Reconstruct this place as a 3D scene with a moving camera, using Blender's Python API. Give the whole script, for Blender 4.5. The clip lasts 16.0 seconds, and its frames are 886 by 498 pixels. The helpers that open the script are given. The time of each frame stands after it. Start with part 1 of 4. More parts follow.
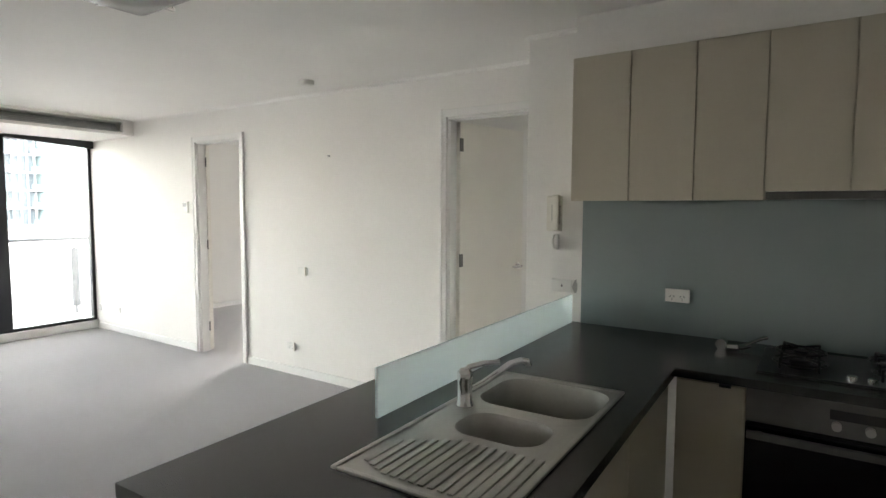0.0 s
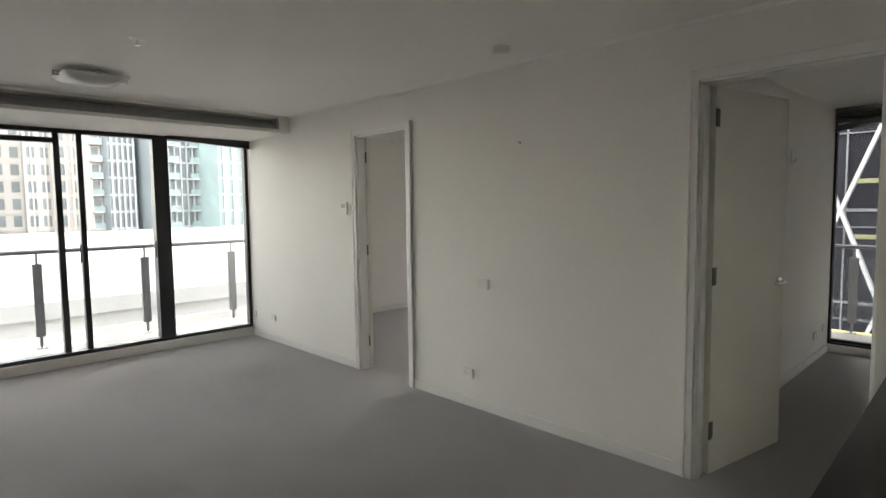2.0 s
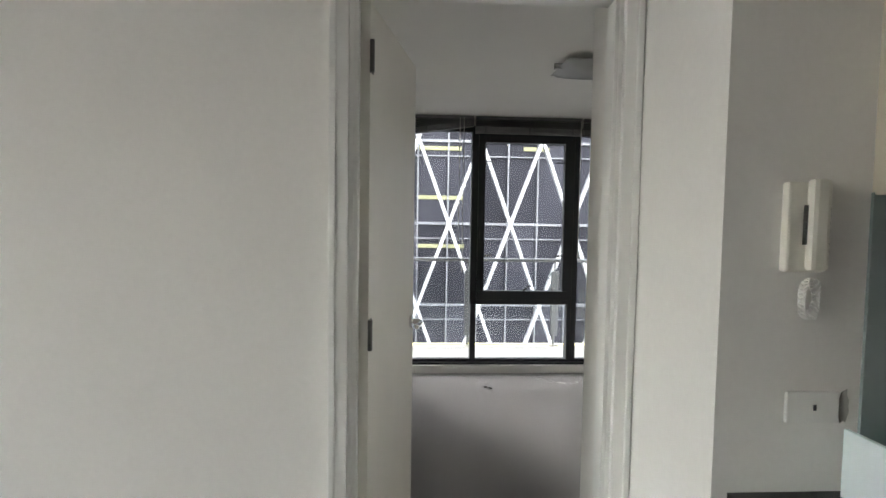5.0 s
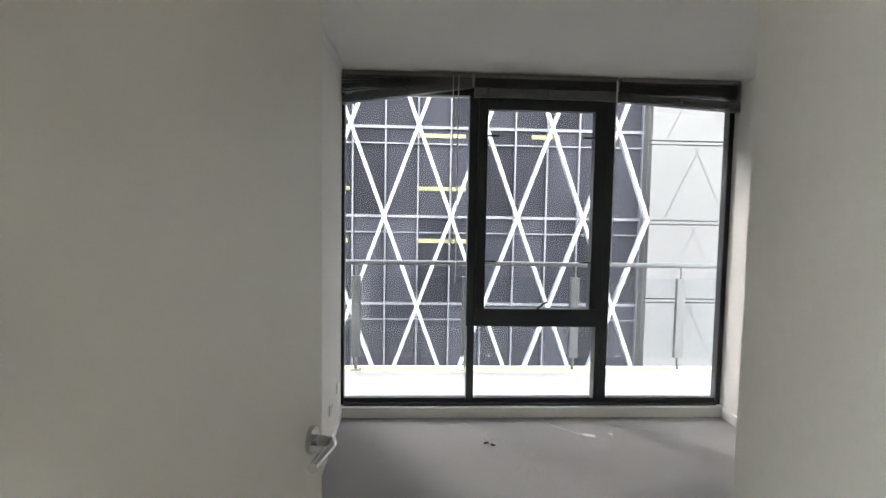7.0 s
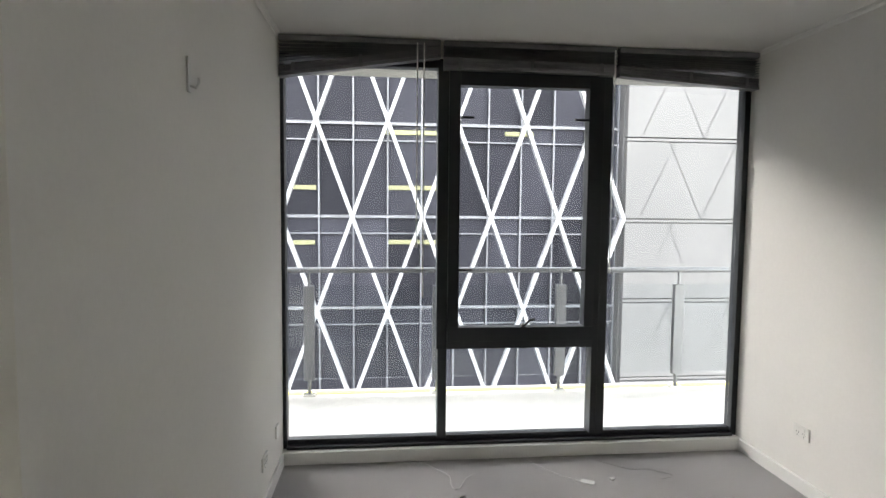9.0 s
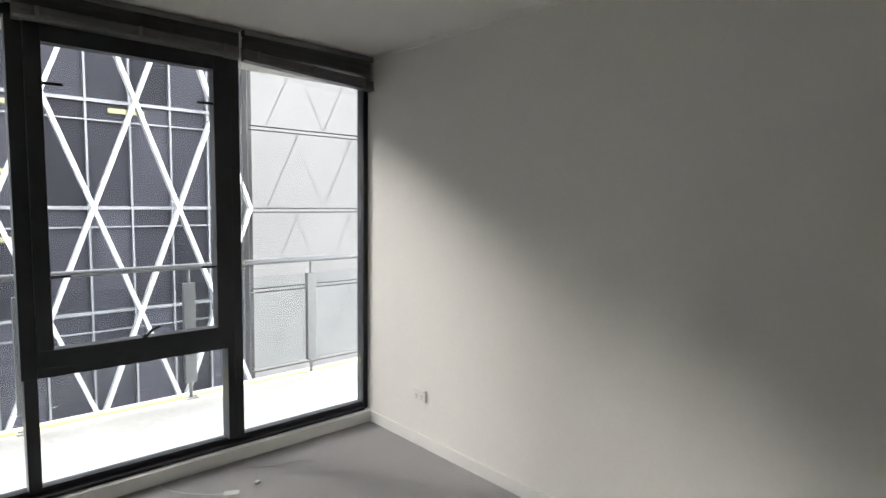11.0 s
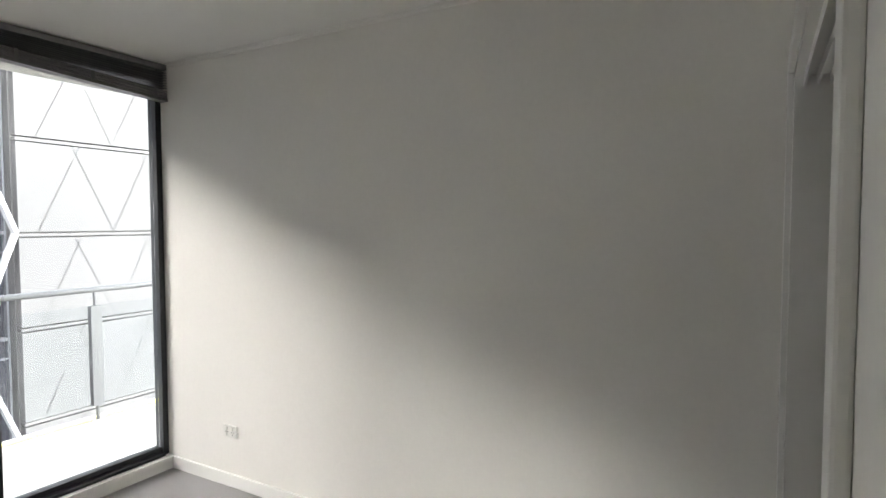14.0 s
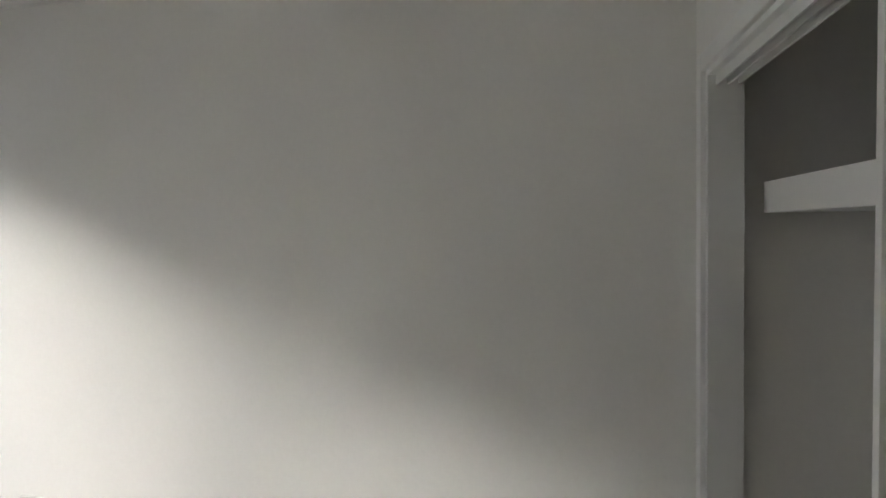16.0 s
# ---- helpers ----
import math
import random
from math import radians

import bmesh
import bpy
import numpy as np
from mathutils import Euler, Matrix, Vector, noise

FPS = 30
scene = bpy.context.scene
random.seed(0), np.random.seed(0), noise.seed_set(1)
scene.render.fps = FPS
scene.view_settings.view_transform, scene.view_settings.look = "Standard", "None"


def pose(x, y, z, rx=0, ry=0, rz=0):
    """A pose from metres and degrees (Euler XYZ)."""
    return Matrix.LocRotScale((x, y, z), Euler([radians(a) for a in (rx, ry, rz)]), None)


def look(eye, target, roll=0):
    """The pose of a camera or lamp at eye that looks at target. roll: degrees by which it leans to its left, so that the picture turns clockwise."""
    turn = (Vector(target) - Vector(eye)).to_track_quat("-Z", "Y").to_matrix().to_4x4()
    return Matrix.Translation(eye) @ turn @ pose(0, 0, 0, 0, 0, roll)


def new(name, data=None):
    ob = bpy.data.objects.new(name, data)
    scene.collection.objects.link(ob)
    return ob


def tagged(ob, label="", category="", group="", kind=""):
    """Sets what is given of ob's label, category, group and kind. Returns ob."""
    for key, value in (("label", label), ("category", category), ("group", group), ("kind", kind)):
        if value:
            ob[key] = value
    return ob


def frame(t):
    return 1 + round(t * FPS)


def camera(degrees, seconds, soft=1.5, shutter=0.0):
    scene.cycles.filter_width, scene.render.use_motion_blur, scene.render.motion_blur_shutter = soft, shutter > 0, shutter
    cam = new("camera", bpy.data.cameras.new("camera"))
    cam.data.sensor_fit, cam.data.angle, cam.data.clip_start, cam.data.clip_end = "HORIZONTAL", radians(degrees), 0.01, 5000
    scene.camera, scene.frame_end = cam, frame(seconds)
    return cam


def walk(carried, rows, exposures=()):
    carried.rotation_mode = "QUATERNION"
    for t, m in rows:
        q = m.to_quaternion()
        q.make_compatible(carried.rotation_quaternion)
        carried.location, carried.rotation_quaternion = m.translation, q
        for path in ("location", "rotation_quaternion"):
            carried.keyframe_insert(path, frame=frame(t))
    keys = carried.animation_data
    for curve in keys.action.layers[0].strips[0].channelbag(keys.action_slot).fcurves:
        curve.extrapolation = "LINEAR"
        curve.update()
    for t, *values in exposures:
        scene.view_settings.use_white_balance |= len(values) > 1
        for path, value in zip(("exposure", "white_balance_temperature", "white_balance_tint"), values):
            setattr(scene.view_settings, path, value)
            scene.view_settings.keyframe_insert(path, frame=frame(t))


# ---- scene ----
cam = camera(76.1, 16.0)
PATH = [
    (0, (0.034, 1.555, 1.428), (-1.07, 3.216, 1.281), 0.2),
    (0.5, (-0.139, 1.63, 1.433), (-1.466, 3.118, 1.279), -0.1),
    (1, (-0.426, 1.688, 1.426), (-1.856, 3.077, 1.278), -0.2),
    (1.5, (-0.676, 1.755, 1.427), (-2.136, 3.113, 1.277), -0.4),
    (2, (-0.954, 1.905, 1.435), (-2.38, 3.299, 1.282), -0.7),
    (2.5, (-1.228, 2.07, 1.403), (-2.444, 3.651, 1.254), -0.2),
    (3, (-1.469, 2.232, 1.424), (-2.291, 4.049, 1.276), 0.3),
    (3.5, (-1.632, 2.473, 1.415), (-2.178, 4.392, 1.273), 0.8),
    (4, (-1.78, 2.732, 1.409), (-2.101, 4.702, 1.277), 0.9),
    (4.5, (-1.911, 2.98, 1.424), (-1.981, 4.975, 1.307), 1.0),
    (5, (-1.933, 3.249, 1.408), (-1.808, 5.242, 1.291), 0.9),
    (5.2, (-1.924, 3.38, 1.413), (-1.775, 5.371, 1.298), 0.9),
    (7.3, (-1.711, 4.664, 1.407), (-1.632, 6.658, 1.263), 1.0),
    (7.5, (-1.701, 4.76, 1.406), (-1.65, 6.754, 1.264), 0.8),
    (8, (-1.667, 4.958, 1.4), (-1.603, 6.952, 1.254), 0.7),
    (8.2, (-1.647, 5.02, 1.391), (-1.57, 7.014, 1.248), 0.7),
    (10.3, (-1.657, 5.273, 1.411), (-0.764, 7.055, 1.244), 0.6),
    (10.5, (-1.647, 5.281, 1.409), (-0.587, 6.969, 1.242), 0.7),
    (11, (-1.631, 5.305, 1.41), (-0.291, 6.781, 1.245), 0.7),
    (11.5, (-1.611, 5.302, 1.403), (-0.076, 6.577, 1.266), 0.8),
    (12, (-1.621, 5.295, 1.405), (0.052, 6.385, 1.292), 0.5),
    (12.5, (-1.617, 5.291, 1.415), (0.141, 6.24, 1.314), 0.4),
    (13, (-1.62, 5.293, 1.415), (0.158, 6.205, 1.326), 0.3),
    (13.5, (-1.607, 5.286, 1.409), (0.165, 6.21, 1.322), 0.1),
    (14, (-1.594, 5.301, 1.409), (0.143, 6.289, 1.314), -0.1),
    (14.5, (-1.553, 5.377, 1.398), (0.173, 6.382, 1.296), -0.2),
    (15, (-1.484, 5.453, 1.401), (0.279, 6.392, 1.295), -0.5),
    (15.5, (-1.475, 5.58, 1.387), (0.378, 6.325, 1.296), -0.5),
    (16, (-1.47, 5.689, 1.385), (0.494, 6.062, 1.311), -0.9),
]
EXPOSURES = [(0, 4.95, 6950, 10), (0.5, 4.7, 7000, 10), (1.0, 4.0, 7100, 10), (1.5, 3.68, 7300, 10), (2.5, 3.5, 7100, 10), (3.0, 3.95, 6900, 10), (3.5, 4.38, 6850, 10), (5, 4.5, 6800, 10),
             (7.3, 4.55, 6750, 10), (8.2, 4.5, 6900, 10), (10.5, 4.4, 6800, 10), (12.5, 4.65, 6900, 10), (16, 4.9, 6800, 10)]
walk(cam, [(t, look(eye, target, roll)) for t, eye, target, roll in PATH], EXPOSURES)

# ---- world and sun ----
world = bpy.data.worlds.new("world")
scene.world = world
world.use_nodes = True
wn, wl = world.node_tree.nodes, world.node_tree.links
sky = wn.new("ShaderNodeTexSky")
sky.sky_type = "NISHITA"
sky.sun_disc = False
sky.sun_elevation = radians(25.5)
sky.sun_rotation = radians(-28.4)
sky.dust_density = 0.6
sky.air_density = 1.0
pale = wn.new("ShaderNodeHueSaturation")
pale.inputs["Saturation"].default_value = 0.25
wl.new(sky.outputs["Color"], pale.inputs["Color"])
wl.new(pale.outputs["Color"], wn["Background"].inputs["Color"])
wn["Background"].inputs["Strength"].default_value = 0.15

sun = new("sun", bpy.data.lights.new("sun", "SUN"))
sun.data.energy = 0.06
sun.data.angle = radians(10)
sun.data.color = (0.98, 0.99, 1.0)
sun.matrix_world = look((-5.4, 10.0, 5.4), (0, 0, 0))


# ---- materials ----
def material(name, color, rough=0.6, metal=0.0, grain=0.0, scale=40.0, stain=0.0, stain_scale=1.5, bump=0.0, bump_scale=200.0,
             per_object=0.0, spec=0.5, coat=0.0):
    m = bpy.data.materials.new(name)
    m.use_nodes = True
    n, l = m.node_tree.nodes, m.node_tree.links
    b = n["Principled BSDF"]
    b.inputs["Roughness"].default_value = rough
    b.inputs["Metallic"].default_value = metal
    b.inputs["Specular IOR Level"].default_value = spec
    b.inputs["Coat Weight"].default_value = coat
    geo = n.new("ShaderNodeTexCoord")
    col = n.new("ShaderNodeRGB")
    col.outputs[0].default_value = (*color, 1)
    out = col.outputs[0]
    for amount, size in ((stain, stain_scale), (grain, scale)):
        if amount:
            t = n.new("ShaderNodeTexNoise")
            t.inputs["Scale"].default_value = size
            t.inputs["Detail"].default_value = 5
            l.new(geo.outputs["Object"], t.inputs["Vector"])
            r = n.new("ShaderNodeMapRange")
            r.inputs["From Min"].default_value, r.inputs["From Max"].default_value = 0.3, 0.7
            r.inputs["To Min"].default_value, r.inputs["To Max"].default_value = 1 - amount, 1 + amount
            l.new(t.outputs["Fac"], r.inputs["Value"])
            mix = n.new("ShaderNodeVectorMath")
            mix.operation = "SCALE"
            l.new(out, mix.inputs[0])
            l.new(r.outputs["Result"], mix.inputs["Scale"])
            out = mix.outputs["Vector"]
    if per_object:
        info = n.new("ShaderNodeObjectInfo")
        r = n.new("ShaderNodeMapRange")
        r.inputs["To Min"].default_value, r.inputs["To Max"].default_value = 1 - per_object, 1 + per_object
        l.new(info.outputs["Random"], r.inputs["Value"])
        mix = n.new("ShaderNodeVectorMath")
        mix.operation = "SCALE"
        l.new(out, mix.inputs[0])
        l.new(r.outputs["Result"], mix.inputs["Scale"])
        out = mix.outputs["Vector"]
    l.new(out, b.inputs["Base Color"])
    if bump:
        t = n.new("ShaderNodeTexNoise")
        t.inputs["Scale"].default_value = bump_scale
        t.inputs["Detail"].default_value = 4
        l.new(geo.outputs["Object"], t.inputs["Vector"])
        bp = n.new("ShaderNodeBump")
        bp.inputs["Strength"].default_value = bump
        bp.inputs["Distance"].default_value = 0.01
        l.new(t.outputs["Fac"], bp.inputs["Height"])
        l.new(bp.outputs["Normal"], b.inputs["Normal"])
    return m


def glass(name, tint=(1, 1, 1), gloss=0.06, haze=0.0):
    """A thin pane: clear, with a Fresnel gloss and, if hazy, a little white scatter."""
    m = bpy.data.materials.new(name)
    m.use_nodes = True
    n, l = m.node_tree.nodes, m.node_tree.links
    n.remove(n["Principled BSDF"])
    clear = n.new("ShaderNodeBsdfTransparent")
    clear.inputs["Color"].default_value = (*tint, 1)
    last = clear.outputs[0]
    if haze:
        back = n.new("ShaderNodeBsdfTranslucent")
        back.inputs["Color"].default_value = (0.80, 0.86, 0.86, 1)
        front = n.new("ShaderNodeBsdfDiffuse")
        front.inputs["Color"].default_value = (0.80, 0.86, 0.86, 1)
        milk = n.new("ShaderNodeAddShader")
        l.new(back.outputs[0], milk.inputs[0])
        l.new(front.outputs[0], milk.inputs[1])
        mixed = n.new("ShaderNodeMixShader")
        mixed.inputs["Fac"].default_value = haze
        l.new(last, mixed.inputs[1])
        l.new(milk.outputs[0], mixed.inputs[2])
        last = mixed.outputs[0]
    shine = n.new("ShaderNodeBsdfGlossy")
    shine.inputs["Roughness"].default_value = 0.02
    fres = n.new("ShaderNodeFresnel")
    fres.inputs["IOR"].default_value = 1.35
    top = n.new("ShaderNodeMixShader")
    l.new(fres.outputs[0], top.inputs["Fac"])
    l.new(last, top.inputs[1])
    l.new(shine.outputs[0], top.inputs[2])
    l.new(top.outputs[0], n["Material Output"].inputs["Surface"])
    return m


PAINT = material("wall_paint", (0.84, 0.82, 0.78), 0.75, stain=0.025, stain_scale=1.1, grain=0.012, scale=60, bump=0.06, bump_scale=260)
CEIL = material("ceiling_paint", (0.84, 0.825, 0.79), 0.85, stain=0.02, bump=0.05, bump_scale=200)
TRIM = material("trim_gloss_paint", (0.82, 0.81, 0.78), 0.4, stain=0.02, bump=0.03, bump_scale=90)
DOORP = material("door_paint", (0.80, 0.77, 0.70), 0.42, stain=0.03, stain_scale=2.5, bump=0.03, bump_scale=120)
CARPET = material("grey_carpet", (0.35, 0.328, 0.326), 0.97, grain=0.28, scale=420, stain=0.12, stain_scale=1.9, bump=0.9, bump_scale=520, spec=0.1)
FRAME = material("charcoal_aluminium", (0.013, 0.015, 0.019), 0.42, metal=0.0, stain=0.1, stain_scale=6, grain=0.05, scale=80)
CARPET.node_tree.nodes["Principled BSDF"].inputs["Sheen Weight"].default_value = 0.9
CARPET.node_tree.nodes["Principled BSDF"].inputs["Sheen Roughness"].default_value = 0.45
BLIND = material("dark_grey_blind_slats", (0.19, 0.187, 0.187), 0.35, grain=0.1, scale=30, per_object=0.15)
STEEL = material("brushed_steel", (0.52, 0.51, 0.485), 0.28, metal=1.0, grain=0.03, scale=90, stain=0.1, stain_scale=7, bump=0.03, bump_scale=300)
DSTEEL = material("dark_oven_steel", (0.16, 0.155, 0.15), 0.35, metal=0.8, stain=0.12, stain_scale=8)
CHROME = material("chrome", (0.72, 0.72, 0.72), 0.12, metal=1.0, stain=0.06, stain_scale=20)
RAILM = material("grey_rail_metal", (0.13, 0.134, 0.14), 0.45, metal=0.4, stain=0.08, stain_scale=8)
STONE = material("black_stone_top", (0.030, 0.029, 0.029), 0.26, grain=0.4, scale=500, stain=0.15, stain_scale=5)
SPLASH = material("grey_green_splashback_glass", (0.25, 0.30, 0.295), 0.14, stain=0.03, stain_scale=2, coat=0.5)
CREAM = material("cream_laminate", (0.55, 0.50, 0.40), 0.38, stain=0.03, stain_scale=2.2, grain=0.01, scale=90)
BLACK = material("black_enamel", (0.012, 0.012, 0.013), 0.3, stain=0.15, stain_scale=12)
OVENGL = material("oven_black_glass", (0.006, 0.006, 0.007), 0.06)
PLASTIC = material("white_plastic", (0.80, 0.79, 0.75), 0.35, stain=0.02, stain_scale=14)
CREAMPL = material("ivory_plastic", (0.76, 0.73, 0.65), 0.38, stain=0.03, stain_scale=18)
DARKPL = material("dark_plastic", (0.03, 0.03, 0.03), 0.5)
GRILLE = material("grey_air_grille", (0.46, 0.46, 0.45), 0.5, grain=0.08, scale=50)
OPAL = material("opal_glass", (0.80, 0.79, 0.75), 0.22, stain=0.03, stain_scale=6, coat=0.3)
CONC = material("pale_concrete", (0.46, 0.447, 0.415), 0.85, stain=0.14, stain_scale=1.3, grain=0.1, scale=30, bump=0.2, bump_scale=60)
YELLOW = material("yellow_edge_line", (0.75, 0.68, 0.12), 0.7, stain=0.12, stain_scale=5)
PAPER = material("white_paper", (0.8, 0.8, 0.78), 0.8, stain=0.03, stain_scale=20)
CLEAR = glass("window_glass", (0.97, 0.98, 0.98))
SCREEN = glass("frosted_glass", (0.80, 0.86, 0.87), haze=0.62)
RAILGL = glass("balustrade_glass", (0.92, 0.935, 0.94))
BARS = material("white_lattice_steel", (0.31, 0.31, 0.32), 0.5, stain=0.05, stain_scale=0.4)
# nearly matt; blotches and per-pane tone paint in the facade's reflections
DGLASS = material("dark_glass_painted_reflections", (0.030, 0.030, 0.037), 0.8, spec=0.05, stain=0.3, stain_scale=0.25, per_object=0.4)
MULL = material("facade_mullion", (0.115, 0.117, 0.13), 0.5, stain=0.1, stain_scale=0.5)
PANEL = material("pale_facade_panel", (0.092, 0.089, 0.089), 0.7, stain=0.08, stain_scale=0.35, per_object=0.03)
REVEAL = material("facade_reveal", (0.085, 0.082, 0.082), 0.8, stain=0.2, stain_scale=0.6)
JOINT = material("facade_joint", (0.080, 0.078, 0.079), 0.8)
YSLAB = material("yellow_slab_edge", (0.19, 0.187, 0.10), 0.7, stain=0.1)
MULLP = material("pale_metal_bands", (0.42, 0.44, 0.46), 0.6, stain=0.1, stain_scale=0.3)
TOWERW = material("white_render", (0.45, 0.43, 0.415), 0.8, stain=0.08, stain_scale=0.2)
TOWERP = material("pink_beige_render", (0.41, 0.375, 0.35), 0.8, stain=0.08, stain_scale=0.2)
TOWERB = material("blue_grey_glass", (0.16, 0.185, 0.20), 0.3, stain=0.3, stain_scale=0.15, per_object=0.3)
TEAL = material("teal_balcony_glass", (0.22, 0.285, 0.29), 0.3, stain=0.2, stain_scale=0.3)
GROUND = material("street_ground", (0.12, 0.12, 0.12), 0.9, stain=0.2, stain_scale=0.05, grain=0.1, scale=2)


# ---- building helpers ----
def box(bm, x0, x1, y0, y1, z0, z1, bevel=0.0, m=None):
    r = bmesh.ops.create_cube(bm, size=1.0, matrix=Matrix.LocRotScale(((x0 + x1) / 2, (y0 + y1) / 2, (z0 + z1) / 2), None, (x1 - x0, y1 - y0, z1 - z0)))
    vs = r["verts"]
    if bevel:
        es = list({e for v in vs for e in v.link_edges})
        r2 = bmesh.ops.bevel(bm, geom=es, offset=bevel, segments=2, profile=0.6, affect="EDGES", clamp_overlap=True)
        vs = list({v for f in r2["faces"] for v in f.verts} | {v for v in vs if v.is_valid})
        seen = set(vs)
        stack = list(vs)
        while stack:
            v = stack.pop()
            for e in v.link_edges:
                o = e.other_vert(v)
                if o not in seen:
                    seen.add(o)
                    stack.append(o)
        vs = list(seen)
    if m is not None:
        bmesh.ops.transform(bm, matrix=m, verts=vs)
    return vs


def rod(bm, a, b, r, seg=12, r2=None):
    a, b = Vector(a), Vector(b)
    d = b - a
    q = d.to_track_quat("Z", "Y").to_matrix().to_4x4()
    return bmesh.ops.create_cone(bm, cap_ends=True, segments=seg, radius1=r, radius2=r if r2 is None else r2, depth=d.length,
                                 matrix=Matrix.Translation((a + b) / 2) @ q)["verts"]


def tube(bm, pts, r, seg=8):
    """A round bar through the points, with ball joints at the bends."""
    for a, b in zip(pts, pts[1:]):
        rod(bm, a, b, r, seg)
    for p in pts[1:-1]:
        bmesh.ops.create_uvsphere(bm, u_segments=seg, v_segments=6, radius=r, matrix=Matrix.Translation(p))


def lathe(bm, profile, seg=28, m=None):
    """Turns a profile of (radius, height) about z."""
    rings = []
    for r, z in profile:
        rings.append([bm.verts.new((r * math.cos(2 * math.pi * i / seg), r * math.sin(2 * math.pi * i / seg), z)) for i in range(seg)])
    for a, b in zip(rings, rings[1:]):
        for i in range(seg):
            bm.faces.new((a[i], a[(i + 1) % seg], b[(i + 1) % seg], b[i]))
    bm.faces.new(rings[0][::-1])
    bm.faces.new(rings[-1])
    vs = [v for ring in rings for v in ring]
    if m is not None:
        bmesh.ops.transform(bm, matrix=m, verts=vs)


def prism(bm, pts, z0, z1, bevel=0.0):
    """An upright slab over a plan polygon (counter-clockwise)."""
    lo = [bm.verts.new((x, y, z0)) for x, y in pts]
    hi = [bm.verts.new((x, y, z1)) for x, y in pts]
    bm.faces.new(lo[::-1])
    top = bm.faces.new(hi)
    for i in range(len(pts)):
        j = (i + 1) % len(pts)
        bm.faces.new((lo[i], lo[j], hi[j], hi[i]))
    if bevel:
        bmesh.ops.bevel(bm, geom=list(top.edges), offset=bevel, segments=2, profile=0.6, affect="EDGES")


def mesh_of(name, bm, mat, smooth=False):
    bmesh.ops.recalc_face_normals(bm, faces=bm.faces[:])
    me = bpy.data.meshes.new(name)
    bm.to_mesh(me)
    bm.free()
    me.materials.append(mat)
    if smooth:
        for p in me.polygons:
            p.use_smooth = True
        me.set_sharp_from_angle(angle=radians(40))
    return me


def part(name, bm, mat, parent=None, label="", smooth=False):
    ob = new(name, mesh_of(name, bm, mat, smooth))
    ob.parent = parent
    return tagged(ob, label)


def thing(name, label, category, at=(0, 0, 0), group="", turn=0.0, kind=""):
    ob = new(name)
    ob.empty_display_size = 0.05
    ob.matrix_world = pose(*at, 0, 0, turn)
    return tagged(ob, label, category, group, kind)


def structure(name, boxes, mat, label, category, bevel=0.0):
    bm = bmesh.new()
    for b in boxes:
        box(bm, *b, bevel=bevel)
    return tagged(part(name, bm, mat), label, category, kind="structure")


# ---- plan ----
Z = 2.33                      # ceiling
ZB = 2.288                    # bedroom ceiling
YA, YAB = 4.81, 4.91          # wall with the two doors: living side, bedroom side
YK = 4.37                     # kitchen wall
XN = -1.29                    # corner of the kitchen wall
YW = 8.265                    # bedroom window wall
XL, XR = -2.210, 0.425         # bedroom side walls
YR = 5.238                    # wardrobe front
XF = -7.03                    # living room window wall
D1, D1T = (-4.985, -4.305), 2.042
D2, D2T = (-2.10, -1.340), 2.040
WARD, WARDT = (-1.02, 0.318), 1.835
XE, YS = 2.4, -0.6            # closing walls of the kitchen and living room

structure("floor", [(XF - 0.1, XE, YS, YW + 0.02, -0.12, 0)], CARPET, "worn grey cut-pile carpet over the whole floor", "floor")
structure("ceiling", [(XF - 0.1, XE + 0.1, YS - 0.1, YW + 0.12, Z, Z + 0.15)], CEIL, "plain white painted plasterboard ceiling", "ceiling")
structure("ceiling_bedroom", [(XL, XR, YAB, YW, ZB, Z - 0.002), (XL - 0.002, XR + 0.002, YW, YW + 0.1, ZB, Z - 0.002)], CEIL, "plain white painted bedroom ceiling", "ceiling")
structure("wall_doors", [(XF, D1[0], YA, YAB, 0, Z), (D1[0], D1[1], YA, YAB, D1T, Z), (D1[1], D2[0], YA, YAB, 0, Z),
                         (D2[0], D2[1], YA, YAB, D2T, Z), (D2[1], XN, YA, YAB, 0, Z)], PAINT, "white painted wall with two bedroom doorways", "wall")
structure("wall_kitchen", [(XN, XE, YK, YK + 0.1, 0, Z), (XN, XN + 0.1, YK + 0.1, YR - 0.1, 0, Z)], PAINT, "white painted kitchen wall with a projecting corner", "wall")
structure("wall_wardrobe", [(XN, WARD[0], YR - 0.1, YR, 0, Z), (WARD[0], WARD[1], YR - 0.1, YR, WARDT, Z), (WARD[1], XR, YR - 0.1, YR, 0, Z)],
          PAINT, "white painted wall round the wardrobe opening", "wall")
structure("wall_bedroom_east", [(XR, XR + 0.1, YK + 0.1, YW + 0.1, 0, Z)], PAINT, "bare white painted bedroom wall", "wall")
structure("wall_bedroom_west", [(XL - 0.1, XL, YAB, YW + 0.1, 0, Z)], PAINT, "white painted wall between the bedrooms", "wall")
structure("wall_second_bedroom", [(XF - 0.1, XF, YA, YW + 0.1, 0, Z)], PAINT, "white painted wall of the second bedroom", "wall")
# added out of view: narrows the window so light falls off faster indoors
structure("wall_added_west", [(XF - 0.1, XF, YS, 1.225, 0.0, Z)], PAINT, "unseen white wall added to cut the light from the living room window", "wall")
structure("wall_south", [(XF - 0.1, XE + 0.1, YS - 0.1, YS, 0, Z)], PAINT, "white painted wall closing the living room", "wall")
structure("wall_east", [(XE, XE + 0.1, YS, YK + 0.1, 0, Z)], PAINT, "white painted wall closing the kitchen", "wall")
